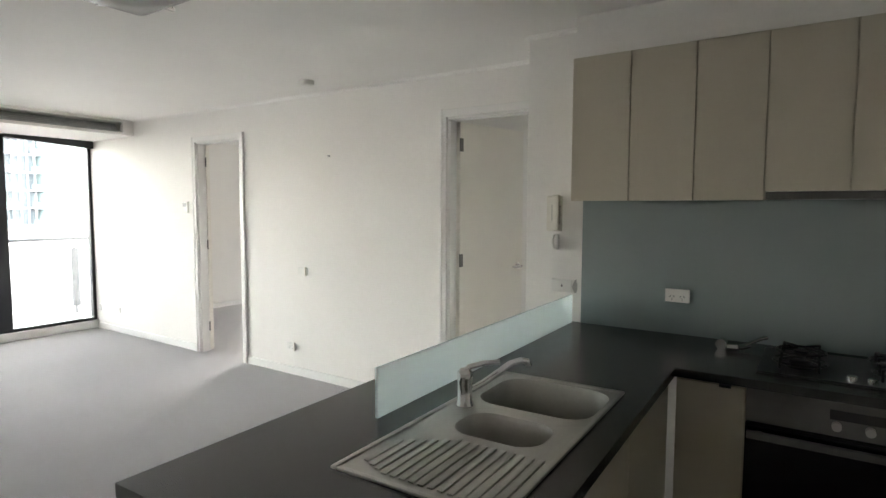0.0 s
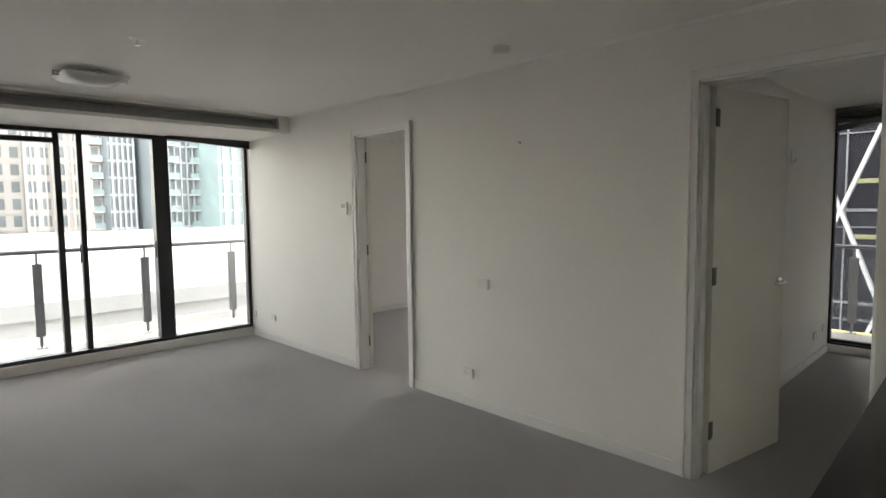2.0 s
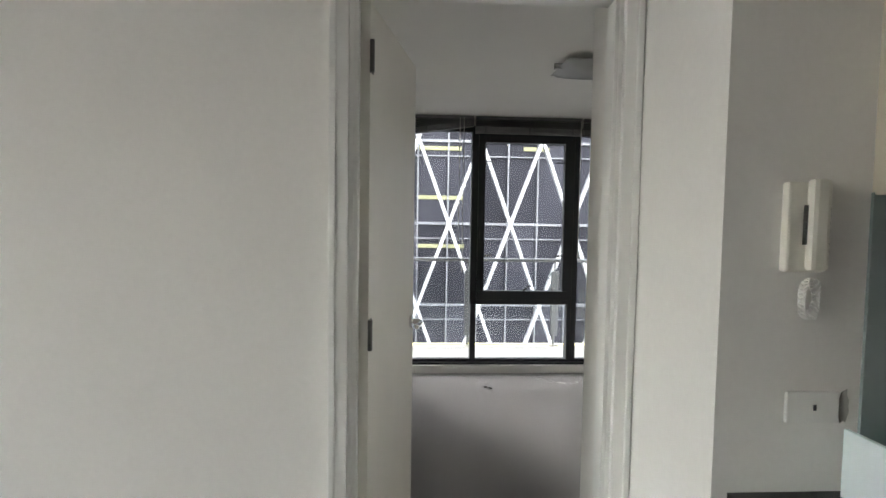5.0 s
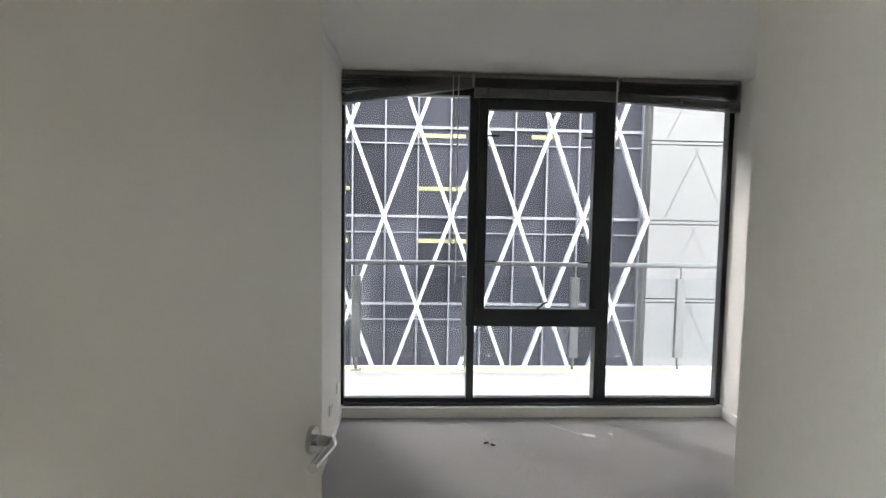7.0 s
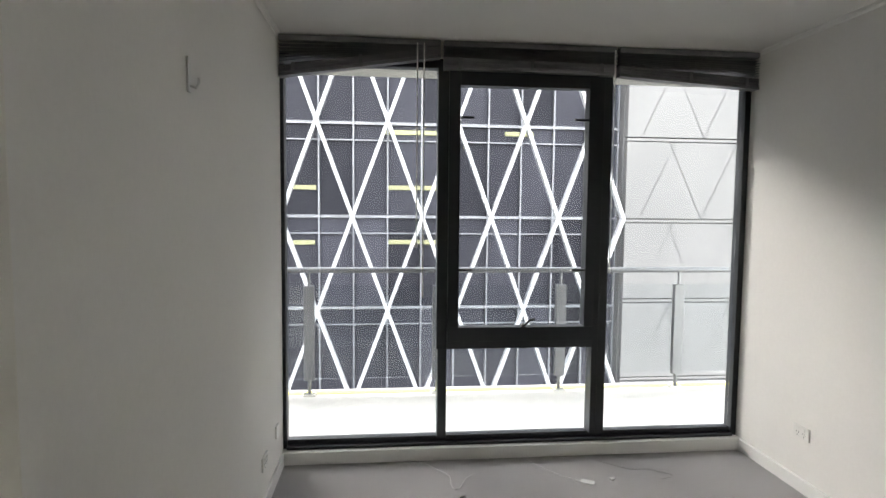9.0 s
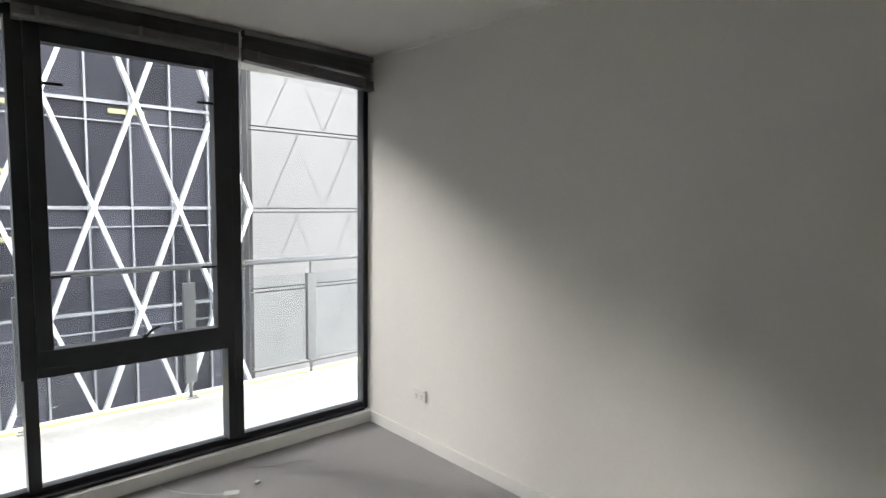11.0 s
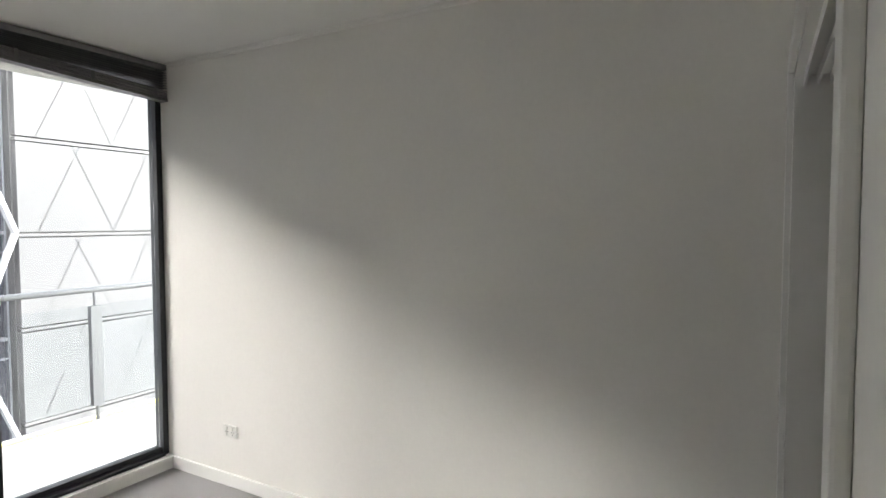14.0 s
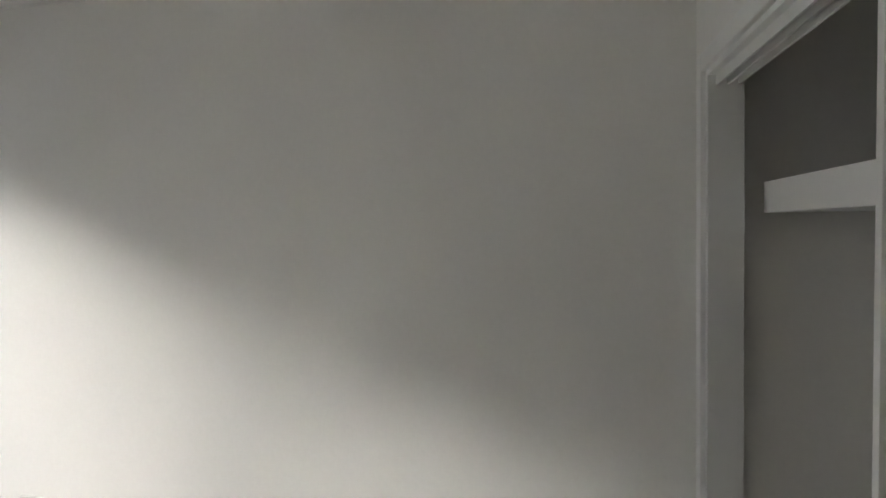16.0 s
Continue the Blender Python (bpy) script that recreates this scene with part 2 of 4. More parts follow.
structure("window_kerb", [(XL, XR, YW - 0.035, YW + 0.1, 0, 0.072)], TRIM, "white painted kerb under the bedroom window", "sill", 0.004)
structure("window_kerb", [(XF - 0.1, XF + 0.03, 1.225, YA, 0, 0.09)], TRIM, "white painted kerb under the living room window", "sill", 0.004)
structure("window_head", [(XL, XR, YW, YW + 0.1, 2.205, ZB)], PAINT, "white painted strip over the bedroom window", "wall")
structure("window_head", [(XF - 0.1, XF, 1.225, YA, 2.17, Z)], PAINT, "white painted strip over the living room window", "wall")
structure("wall_second_window", [(XF, -6.95, YW, YW + 0.1, 0, Z), (-6.95, -2.6, YW, YW + 0.1, 2.28, Z), (-6.95, -2.6, YW, YW + 0.1, 0, 0.1),
                                 (-2.6, XL - 0.1, YW, YW + 0.1, 0, Z)], PAINT, "white painted window wall of the second bedroom", "wall")

# dropped bulkhead with the air grille, over the living room window
structure("bulkhead", [(XF, -6.09, YS, YA, 2.17, 2.20), (XF, -6.09, YS, YA, 2.305, Z), (-6.13, -6.09, 4.70, YA, 2.20, 2.305),
                       (XF, -6.36, YS, YA, 2.20, 2.305)], PAINT, "white dropped bulkhead over the living room window", "bulkhead")
grille = thing("air_grille", "long grey linear air grille set in the bulkhead", "air grille", (-6.24, 2.0, 2.2))
bm = bmesh.new()
box(bm, -0.06, -0.05, YS - 2.0, 2.69, 0.003, 0.102)
part("backing", bm, GRILLE, grille)
bl = bmesh.new()
box(bl, -0.006, 0.006, YS - 2.0, 2.69, 0, 0.014, m=pose(0, 0, 0, 0, 38, 0))
blade = mesh_of("blade", bl, GRILLE)
for i in range(5):
    o = new("blade", blade)
    o.parent, o.location = grille, (0.09 - 0.02 * i, 0, 0.006 + 0.019 * i)

structure("bulkhead_kitchen", [(-0.965, XE, 4.205, YK, 2.137, Z)], PAINT, "white bulkhead over the kitchen wall cupboards", "bulkhead")


def cove(name, a, b, inward, label, top=None):
    """A small plaster cove along the top of a wall."""
    bm = bmesh.new()
    top = top or Z
    a, b, n = Vector((*a, top)), Vector((*b, top)), Vector((*inward, 0))
    rows = []
    for p in (a, b):
        rows.append([bm.verts.new(p + n * w + Vector((0, 0, -h))) for w, h in ((0.0, 0.0), (0.020, 0.0), (0.018, 0.004), (0.008, 0.008), (0.004, 0.018), (0, 0.020))])
    for i in range(6):
        j = (i + 1) % 6
        bm.faces.new((rows[0][i], rows[0][j], rows[1][j], rows[1][i]))
    bm.faces.new(rows[0])
    bm.faces.new(rows[1][::-1])
    return tagged(part(name, bm, CEIL), label, "cornice", kind="structure")


cove("cornice", (-6.09, YA), (XN, YA), (0, -1), "small white plaster cornice over the doors")
cove("cornice", (XN, YK), (XN, YA), (-1, 0), "small white plaster cornice at the kitchen corner")
cove("cornice", (XN, YK), (-0.965, YK), (0, -1), "small white plaster cornice over the intercom")
cove("cornice", (XR, YR), (XR, YW), (-1, 0), "small white plaster cornice on the bedroom wall", ZB)
cove("cornice", (XL, YAB), (XL, YW), (1, 0), "small white plaster cornice on the bedroom wall", ZB)
cove("cornice", (XN, YR), (XR, YR), (0, 1), "small white plaster cornice over the wardrobe", ZB)
cove("cornice", (XF, YAB), (XF, YW), (1, 0), "small white plaster cornice in the second bedroom")

SK = 0.07
for boxes, label in (
        ([(XF + 0.03, D1[0] - 0.05, YA - 0.014, YA, 0, SK)], "white skirting board beside the window wall"),
        ([(D1[1] + 0.05, D2[0] - 0.048, YA - 0.014, YA, 0, SK)], "white skirting board between the two doors"),
        ([(XR - 0.014, XR, YR, YW - 0.035, 0, SK)], "white skirting board on the bare bedroom wall"),
        ([(XL, XL + 0.014, YAB, YW - 0.035, 0, SK)], "white skirting board behind the open door"),
        ([(XF, XF + 0.014, YAB, YW, 0, SK)], "white skirting board in the second bedroom"),
        ([(XN - 0.014, XN, YK, YA - 0.02, 0, SK)], "white skirting board at the kitchen corner")):
    structure("baseboard", boxes, TRIM, label, "skirting", 0.004)


# ---- doorways ----
def doorway(name, x0, x1, top, label):
    """Jamb linings and stepped architraves of an opening in the wall with the doors."""
    t = thing(name, label, "door frame", ((x0 + x1) / 2, YA, 0), kind="structure")
    c = (x0 + x1) / 2
    for s, x in ((-1, x0 - c), (1, x1 - c)):
        bm = bmesh.new()
        a, b = sorted((x, x - s * 0.018))
        box(bm, a, b, 0.0, YAB - YA, 0, top - 0.018, 0.002)
        a, b = sorted((x - s * 0.018, x - s * 0.030))
        box(bm, a, b, 0.0, 0.058, 0, top - 0.030, 0.002)
        part("jamb", bm, TRIM, t)
        for y0, y1 in ((-0.018, 0.0), (YAB - YA, YAB - YA + 0.018)):
            bm = bmesh.new()
            a, b = sorted((x - s * 0.006, x + s * 0.046))
            box(bm, a, b, y0, y1, 0, top + 0.046, 0.004)
            a, b = sorted((x + s * 0.028, x + s * 0.047))
            box(bm, a, b, y0 - (0.006 if y0 < 0 else 0), y1 + (0.006 if y0 > 0 else 0), 0, top + 0.047, 0.004)
            part("architrave", bm, TRIM, t)
    bm = bmesh.new()
    box(bm, x0 - c, x1 - c, 0.0, YAB - YA, top - 0.018, top, 0.002)
    part("head_jamb", bm, TRIM, t)
    for y0, y1 in ((-0.018, 0.0), (YAB - YA, YAB - YA + 0.018)):
        bm = bmesh.new()
        box(bm, x0 - c, x1 - c, y0, y1, top - 0.006, top + 0.046, 0.004)
        part("architrave", bm, TRIM, t)
    return t


doorway("door_1", *D1, D1T, "white painted frame of the second bedroom's open doorway")
doorway("door_2", *D2, D2T, "white painted frame of the bedroom doorway")


def lever(parent, at, side, way):
    """A round rose with a short lever; side: out of the leaf along local x, way: along local y."""
    x, y, z = at
    bm = bmesh.new()
    rod(bm, (x, y, z), (x + side * 0.009, y, z), 0.026, 24)
    rod(bm, (x + side * 0.009, y, z), (x + side * 0.045, y, z), 0.010, 16)
    rose = part("door_handle", bm, CHROME, parent, "satin chrome lever handle", True)
    bm = bmesh.new()
    tube(bm, [(x + side * 0.042, y, z), (x + side * 0.048, y + way * 0.02, z), (x + side * 0.046, y + way * 0.11, z)], 0.009, 12)
    part("lever", bm, CHROME, rose, "", True)


def leaf(name, hinge, length, angle, height, side, label):
    """A flush leaf that runs along local y from its hinge; angle turns it about z."""
    d = thing(name, label, "door", (*hinge, 0.012), turn=angle)
    bm = bmesh.new()
    box(bm, -0.018, 0.018, 0.0, length, 0, height, 0.0025)
    part("leaf_panel", bm, DOORP, d)
    for s in (-1, 1):
        lever(d, (s * 0.018, length - 0.062, 0.965), s, -1)
    for z in (0.19, 1.0, 1.80):
        bm = bmesh.new()
        rod(bm, (side * 0.024, -0.004, z), (side * 0.024, -0.004, z + 0.09), 0.007, 10)
        box(bm, side * 0.018 - 0.002, side * 0.018 + 0.002, 0.0, 0.03, z, z + 0.09)
        part("hinge", bm, DSTEEL, d, "dark worn steel butt hinge", True)
    return d


leaf("bedroom_door", (D2[0] + 0.038, YAB - 0.012), 0.72, -11.0, 2.0, 1, "cream painted flush door standing open at the bedroom entry")
leaf("second_bedroom_door", (D1[0] + 0.03, YAB + 0.006), 0.70, 84.0, 2.01, -1, "cream painted flush door open against the second bedroom wall")

# ---- bedroom window ----
win = thing("window_1", "full-height charcoal aluminium window with a top-hung sash", "window", (0, YW, 0.072), kind="structure")
FZ0, FZ1 = 0.0, 2.133
y0, y1 = 0.015, 0.085


def bar(name, x0, x1, z0, z1, parent, ya=y0, yb=y1, mat=None, bevel=0.003):
    bm = bmesh.new()
    box(bm, x0, x1, ya, yb, z0, z1, bevel)
    return part(name, bm, mat or FRAME, parent)


bar("jamb", XL, XL + 0.02, FZ0, FZ1, win)
bar("jamb", XR - 0.034, XR, FZ0, FZ1, win)
bar("bottom_rail", XL + 0.02, XR - 0.034, FZ0, 0.018, win, -0.005)
bar("bottom_rail", XL + 0.02, XR - 0.034, 0.020, 0.045, win, 0.03)
bar("top_rail", XL + 0.02, XR - 0.034, FZ1 - 0.05, FZ1, win)
bar("mullion", -1.365, -1.315, 0.045, 0.549, win, -0.005)
bar("mullion", -1.373, -1.315, 0.549, FZ1 - 0.05, win, -0.005)
bar("mullion", -0.485, -0.449, 0.045, FZ1 - 0.05, win, -0.005)
bar("mullion", -0.445, -0.398, 0.045, FZ1 - 0.05, win, 0.005)
bar("transom", -1.315, -0.485, 0.549, 0.590, win, -0.005)
sash = bar("sash", -1.313, -0.487, 0.592, 0.672, win, -0.02, 0.05)
bar("sash_stile", -1.313, -1.253, 0.672, 2.081, sash, -0.02, 0.05)
bar("sash_stile", -0.539, -0.487, 0.672, 2.081, sash, -0.02, 0.05)
bar("sash_rail", -1.253, -0.539, 1.99, 2.081, sash, -0.02, 0.05)
for z in (0.985, 1.815):
    for x in (-1.253, -0.539):
        s = 1 if x < -1 else -1
        bm = bmesh.new()
        box(bm, min(x, x + s * 0.075), max(x, x + s * 0.075), -0.012, 0.004, z, z + 0.012, 0.002)
        part("stay", bm, BLACK, sash)
bm = bmesh.new()
rod(bm, (-0.893, -0.02, 0.682), (-0.893, -0.045, 0.682), 0.012)
tube(bm, [(-0.893, -0.045, 0.682), (-0.863, -0.06, 0.717), (-0.833, -0.062, 0.727)], 0.007)
part("winder", bm, BLACK, sash, "black window winder handle", True)
for x0, x1, z0, z1, y in ((XL + 0.02, -1.365, 0.045, FZ1 - 0.05, 0.05), (-1.315, -0.485, 0.045, 0.549, 0.05), (-1.253, -0.539, 0.672, 1.99, 0.02), (-0.398, XR - 0.034, 0.045, FZ1 - 0.05, 0.05)):
    p = bar("pane", x0, x1, z0, z1, win, y, y + 0.006, CLEAR, 0)
    p.visible_shadow = False


# ---- blinds ----
def blind(name, x0, x1, y, top, left, right, slats, label, swing=0.0):
    """Raised venetian blind; left and right: heights of the underside of the bottom rail."""
    b = thing(name, label, "venetian blind", ((x0 + x1) / 2, y, top), group="bedroom window blinds")
    w = (x1 - x0) / 2 - 0.004
    bm = bmesh.new()
    box(bm, -w, w, -0.028, 0.022, -0.03, 0, 0.003)
    part("headrail", bm, BLIND, b)

    def slope(z0, z1, name, ya=-0.03, yb=0.02, crown=0.002):
        bm = bmesh.new()
        lo = [(-w, z0[0]), (w, z0[1])]
        vs = []
        for yy, lift in ((ya, 0), ((ya + yb) / 2, crown), (yb, 0)):
            for (x, z), h in zip(lo, (z1[0] - z0[0], z1[1] - z0[1])):
                vs.append((bm.verts.new((x, yy, z + lift)), bm.verts.new((x, yy, z + h + lift))))
        q = [vs[0], vs[1], vs[3], vs[5], vs[4], vs[2]]
        for k in range(6):
            a, c = q[k], q[(k + 1) % 6]
            bm.faces.new((a[0], c[0], c[1], a[1]))
        for i in (0, 1):
            bm.faces.new((vs[0][i], vs[1][i], vs[3][i], vs[2][i]))
            bm.faces.new((vs[2][i], vs[3][i], vs[5][i], vs[4][i]))
        return part(name, bm, BLIND, b)

    dl, dr = left - top, right - top
    slope((dl, dr), (dl + 0.016, dr + 0.016), "bottom_rail", -0.033, 0.023)
    packed = int(slats * 0.42)
    for i in range(packed):
        z = 0.018 + i * 0.0042
        slope((dl + z, dr + z), (dl + z + 0.0026, dr + z + 0.0026), "slat", -0.031 + 0.003 * (i * 5 % 4) / 2, 0.021)
    base_l, base_r = dl + 0.018 + packed * 0.0042, dr + 0.018 + packed * 0.0042
    free = max(3, int(slats * 0.30))
    for i in range(free):
        f = (i + 1) / (free + 1)
        zl, zr = base_l + (-0.034 - base_l) * f, base_r + (-0.034 - base_r) * f
        if zl < -0.031 and zr < -0.031:
            slope((zl, zr), (zl + 0.0014, zr + 0.0014), "slat", -0.03, 0.018, 0.003)
    for f in (-0.82, 0.0, 0.82):
        bm = bmesh.new()
        zz = dl + (dr - dl) * (f + 1) / 2
        box(bm, f * w - 0.009, f * w + 0.009, -0.036, -0.0345, zz - 0.002, zz + 0.06)
        part("ladder_tape", bm, BLIND, b)
    return b


blind("venetian_blind", XL + 0.005, -1.363, YW - 0.03, ZB - 0.006, 2.069, 2.192, 22, "dark grey venetian blind pulled up crooked, drooping at one end")
blind("venetian_blind", -1.353, -0.403, YW - 0.03, ZB - 0.006, 2.134, 2.130, 24, "dark grey venetian blind pulled up level over the sash")
blind("venetian_blind", -0.393, XR - 0.005, YW - 0.03, ZB - 0.006, 2.126, 2.078, 26, "dark grey venetian blind pulled up slightly crooked")
for x, z, lab in ((-1.455, 0.95, "white blind cord hanging from the crooked blind"), (-0.42, 1.08, "white blind wand hanging beside the sash"), (-1.49, 1.22, "thin white blind cord hanging by the mullion")):
    bm = bmesh.new()
    rod(bm, (0, 0, z - 2.26), (0, 0, 0), 0.0035, 6)
    box(bm, -0.006, 0.006, -0.006, 0.006, z - 2.29, z - 2.26, 0.002)
    c = tagged(part("blind_cord", bm, PLASTIC), lab, "cord", "blind cords")
    c.location = (x, YW - 0.068, 2.26)

# ---- balconies ----
structure("balcony_floor", [(XL - 5, XR + 4.0, YW + 0.1, 9.72, -0.2, -0.06)], CONC, "pale concrete balcony floor outside the bedrooms", "balcony")
structure("balcony_edge_line", [(XL - 5, XR + 4.0, 9.60, 9.67, -0.06, -0.056)], YELLOW, "yellow painted line along the balcony edge", "balcony")
structure("balcony_slab_above", [(XL - 0.3, XR + 4.0, YW + 0.12, 9.40, Z + 0.02, Z + 0.3)], CONC, "concrete balcony slab over the bedroom window", "balcony")
structure("balcony_floor_living", [(XF - 0.95, XF - 0.1, YS - 2, 6.5, -0.15, 0.04)], CONC, "pale concrete balcony floor outside the living room", "balcony")


def balustrade(name, label, at, turn, posts, length0, length1):
    """Top tube, square posts on base plates and glass sheets, along local x."""
    b = thing(name, label, "railing", at, turn=turn)
    bm = bmesh.new()
    rod(bm, (length0, 0, 0.98), (length1, 0, 0.98), 0.022, 16)
    part("top_rail", bm, RAILM, b, "", True)
    for x in posts:
        bm = bmesh.new()
        box(bm, x - 0.040, x + 0.040, -0.022, 0.022, 0.12, 0.86, 0.003)
        rod(bm, (x, 0, 0.86), (x, 0, 0.965), 0.011)
        rod(bm, (x, 0, 0.01), (x, 0, 0.12), 0.014)
        p = part("post", bm, RAILM, b)
        bm = bmesh.new()
        box(bm, x - 0.05, x + 0.05, -0.035, 0.035, 0, 0.012, 0.003)
        for dx in (-0.035, 0.035):
            rod(bm, (x + dx, 0, 0.012), (x + dx, 0, 0.022), 0.008, 8)
        part("base_plate", bm, STEEL, p)
    edges = [length0] + list(posts) + [length1]
    for a, c in zip(edges, edges[1:]):
        bm = bmesh.new()
        box(bm, a + 0.026, c - 0.026, 0.03, 0.042, 0.12, 0.858)
        part("glass_sheet", bm, RAILGL, b, "slightly hazy balustrade glass")
    return b


balustrade("balcony_railing", "grey metal and glass railing on the bedroom balcony", (0, 9.58, -0.06), 0, (-3.235, -2.24, -1.246, -0.253, 0.74, 1.733, 2.726), -7.0, 4.2)
balustrade("balcony_railing", "grey metal and glass railing on the living room balcony", (XF - 0.82, 0, 0.04), 90, (-0.05, 0.95, 1.95, 2.94, 3.94, 4.94), -1.0, 6.4)

# ---- living room window ----
lw = thing("window_2", "charcoal aluminium sliding door and fixed lights to the balcony", "window", (XF, 0, 0.09), kind="structure")


def lbar(name, ya, yb, z0, z1, parent, xa=-0.085, xb=-0.015, mat=None, bevel=0.003):
    bm = bmesh.new()
    box(bm, xa, xb, ya, yb, z0, z1, bevel)
    return part(name, bm, mat or FRAME, parent)


LT = 2.08
lbar("bottom_rail", 1.225, 4.775, 0, 0.035, lw, -0.085, 0.005)
lbar("top_rail", 1.225, 4.775, LT - 0.04, LT, lw)
lbar("jamb", 4.775, YA, 0, LT, lw)
lbar("post", 3.822, 3.965, 0.035, LT - 0.04, lw, -0.10, 0.005)
for a, c in ((2.995, 3.045), (3.176, 3.222), (2.305, 2.355), (1.225, 1.275)):
    lbar("mullion", a, c, 0.035, LT - 0.04, lw)
# this bar stands in for the bottom rail of a raised blind
lbar("transom", 1.275, 2.995, LT - 0.13, LT - 0.085, lw)
edges = [1.275, 2.305, 2.355, 2.995, 3.045, 3.176, 3.222, 3.822, 3.965, 4.775]
for a, c in zip(edges[::2], edges[1::2]):
    p = lbar("pane", a, c, 0.035, LT - 0.04, lw, -0.055, -0.049, CLEAR, 0)
    p.visible_shadow = False
for y in (3.155, 3.80):
    bm = bmesh.new()
    tube(bm, [(-0.012, y, 0.86), (0.035, y, 0.87), (0.035, y, 1.02), (-0.012, y, 1.03)], 0.008)
    part("pull_handle", bm, BLACK, lw, "black door pull", True)
bl2 = thing("roller_blind", "dark rolled blind over the fixed living room light", "blind", (XF + 0.03, 4.37, 2.17))
bm = bmesh.new()
rows = []
for y, z in ((-0.42, -0.035), (0.46, -0.085)):
    rows.append([bm.verts.new(v) for v in ((-0.025, y, 0), (0.03, y, 0), (0.03, y, z), (-0.025, y, z))])
for i in range(4):
    j = (i + 1) % 4
    bm.faces.new((rows[0][i], rows[0][j], rows[1][j], rows[1][i]))
bm.faces.new(rows[0])
bm.faces.new(rows[1][::-1])
part("fabric_roll", bm, FRAME, bl2)

# ---- second bedroom window ----
sw = thing("window_3", "charcoal aluminium window of the second bedroom", "window", (0, YW, 0.1), kind="structure")
for x in (-6.95, -5.5, -4.05, -2.66):
    bar("mullion", x, x + 0.06, 0, 2.18, sw)
p = bar("pane", -6.89, -2.66, 0.0, 2.18, sw, 0.05, 0.056, CLEAR, 0)
p.visible_shadow = False

# ---- kitchen ----
CT = 0.835                                   # top of the counter
PEN = pose(-1.202, 2.145, 0, 0, 0, 1.4)      # the peninsula stands a little askew


def pen(u, v):
    p = PEN @ Vector((u, v, 0))
    return (p.x, p.y)


SU, SV = (0.348, 0.765), (0.304, 1.182)        # sink cut-out on the peninsula
top = thing("countertop", "polished black stone L-shaped kitchen countertop", "countertop", (0, 0, 0))
bm = bmesh.new()
wall_u = pen(0, 2.1)
slabs = ([pen(0, 0), pen(0.85, 0), pen(0.85, SV[0] + 0.012), pen(0, SV[0] + 0.012)],
         [pen(0, SV[0] + 0.012), pen(SU[0] + 0.012, SV[0] + 0.012), pen(SU[0] + 0.012, SV[1] - 0.012), pen(0, SV[1] - 0.012)],
         [pen(SU[1] - 0.012, SV[0] + 0.012), pen(0.85, SV[0] + 0.012), pen(0.85, SV[1] - 0.012), pen(SU[1] - 0.012, SV[1] - 0.012)],
         [pen(0, SV[1] - 0.012), pen(0.85, SV[1] - 0.012), (-0.39, 3.755), (-0.39, YK), (XN + 0.035, YK)],
         [(-0.39, 3.755), (XE, 3.755), (XE, YK), (-0.39, YK)])
for s in slabs:
    prism(bm, s, CT - 0.032, CT)
bmesh.ops.remove_doubles(bm, verts=bm.verts[:], dist=0.0005)
part("slab", bm, STONE, top)

base = thing("peninsula_cabinet", "cream laminate cabinets under the sink, finished towards the living room", "cabinet", (*pen(0, 0), 0), turn=1.4)
bm = bmesh.new()
box(bm, 0.03, 0.06, 0.02, 2.02, 0, CT - 0.032, 0.002)
box(bm, 0.06, 0.81, 0.02, 0.05, 0, CT - 0.032, 0.002)
part("panel", bm, PAINT, base)
bm = bmesh.new()
box(bm, 0.765, 0.785, 0.05, 1.55, 0.0, 0.1)
part("plinth", bm, DARKPL, base)
bm = bmesh.new()
box(bm, 0.06, 0.80, 0.05, 1.70, 0.1, 0.64)
part("body", bm, CREAM, base)
for i in range(3):
    bm = bmesh.new()
    v = 0.06 + i * 0.5
    box(bm, 0.802, 0.82, v, v + 0.496, 0.1, CT - 0.055, 0.002)
    d = part("door", bm, CREAM, base)
    bm = bmesh.new()
    vv = v + (0.44 if i % 2 == 0 else 0.03)
    box(bm, 0.82, 0.837, vv - 0.02, vv + 0.02, CT - 0.058, CT - 0.046, 0.002)
    part("handle", bm, BLACK, d)

bm = bmesh.new()
box(bm, 0.802, 0.816, 1.56, 1.665, 0.1, CT - 0.055, 0.002)
part("filler", bm, CREAM, base)
corner = thing("corner_cabinet", "cream laminate corner cabinet beside the oven", "cabinet", (-0.285, 3.80, 0))
bm = bmesh.new()
box(bm, -0.105, 0.125, 0.02, 0.50, 0.1, CT - 0.04)
part("body", bm, CREAM, corner)
bm = bmesh.new()
box(bm, -0.107, 0.125, 0.0, 0.018, 0.1, CT - 0.05, 0.002)
d = part("door", bm, CREAM, corner)
bm = bmesh.new()
box(bm, 0.04, 0.08, -0.016, 0.0, CT - 0.054, CT - 0.044, 0.002)
part("handle", bm, BLACK, d)

oven = thing("oven", "black glass built-in oven with a steel fascia", "oven", (0.14, 3.795, 0.1))
bm = bmesh.new()
box(bm, -0.295, 0.295, 0.02, 0.5, 0.0, CT - 0.145)
part("body", bm, BLACK, oven)
bm = bmesh.new()
box(bm, -0.297, 0.297, 0.0, 0.02, 0.575, CT - 0.142, 0.003)
fas = part("control_panel", bm, DSTEEL, oven)
bm = bmesh.new()
box(bm, -0.05, 0.18, -0.003, 0.0, 0.632, 0.665)
part("display", bm, BLACK, fas)
for x in (-0.03, 0.06, 0.16):
    bm = bmesh.new()
    rod(bm, (x, 0, 0.612), (x, -0.022, 0.612), 0.014, 18)
    part("knob", bm, STEEL, fas, "", True)
bm = bmesh.new()
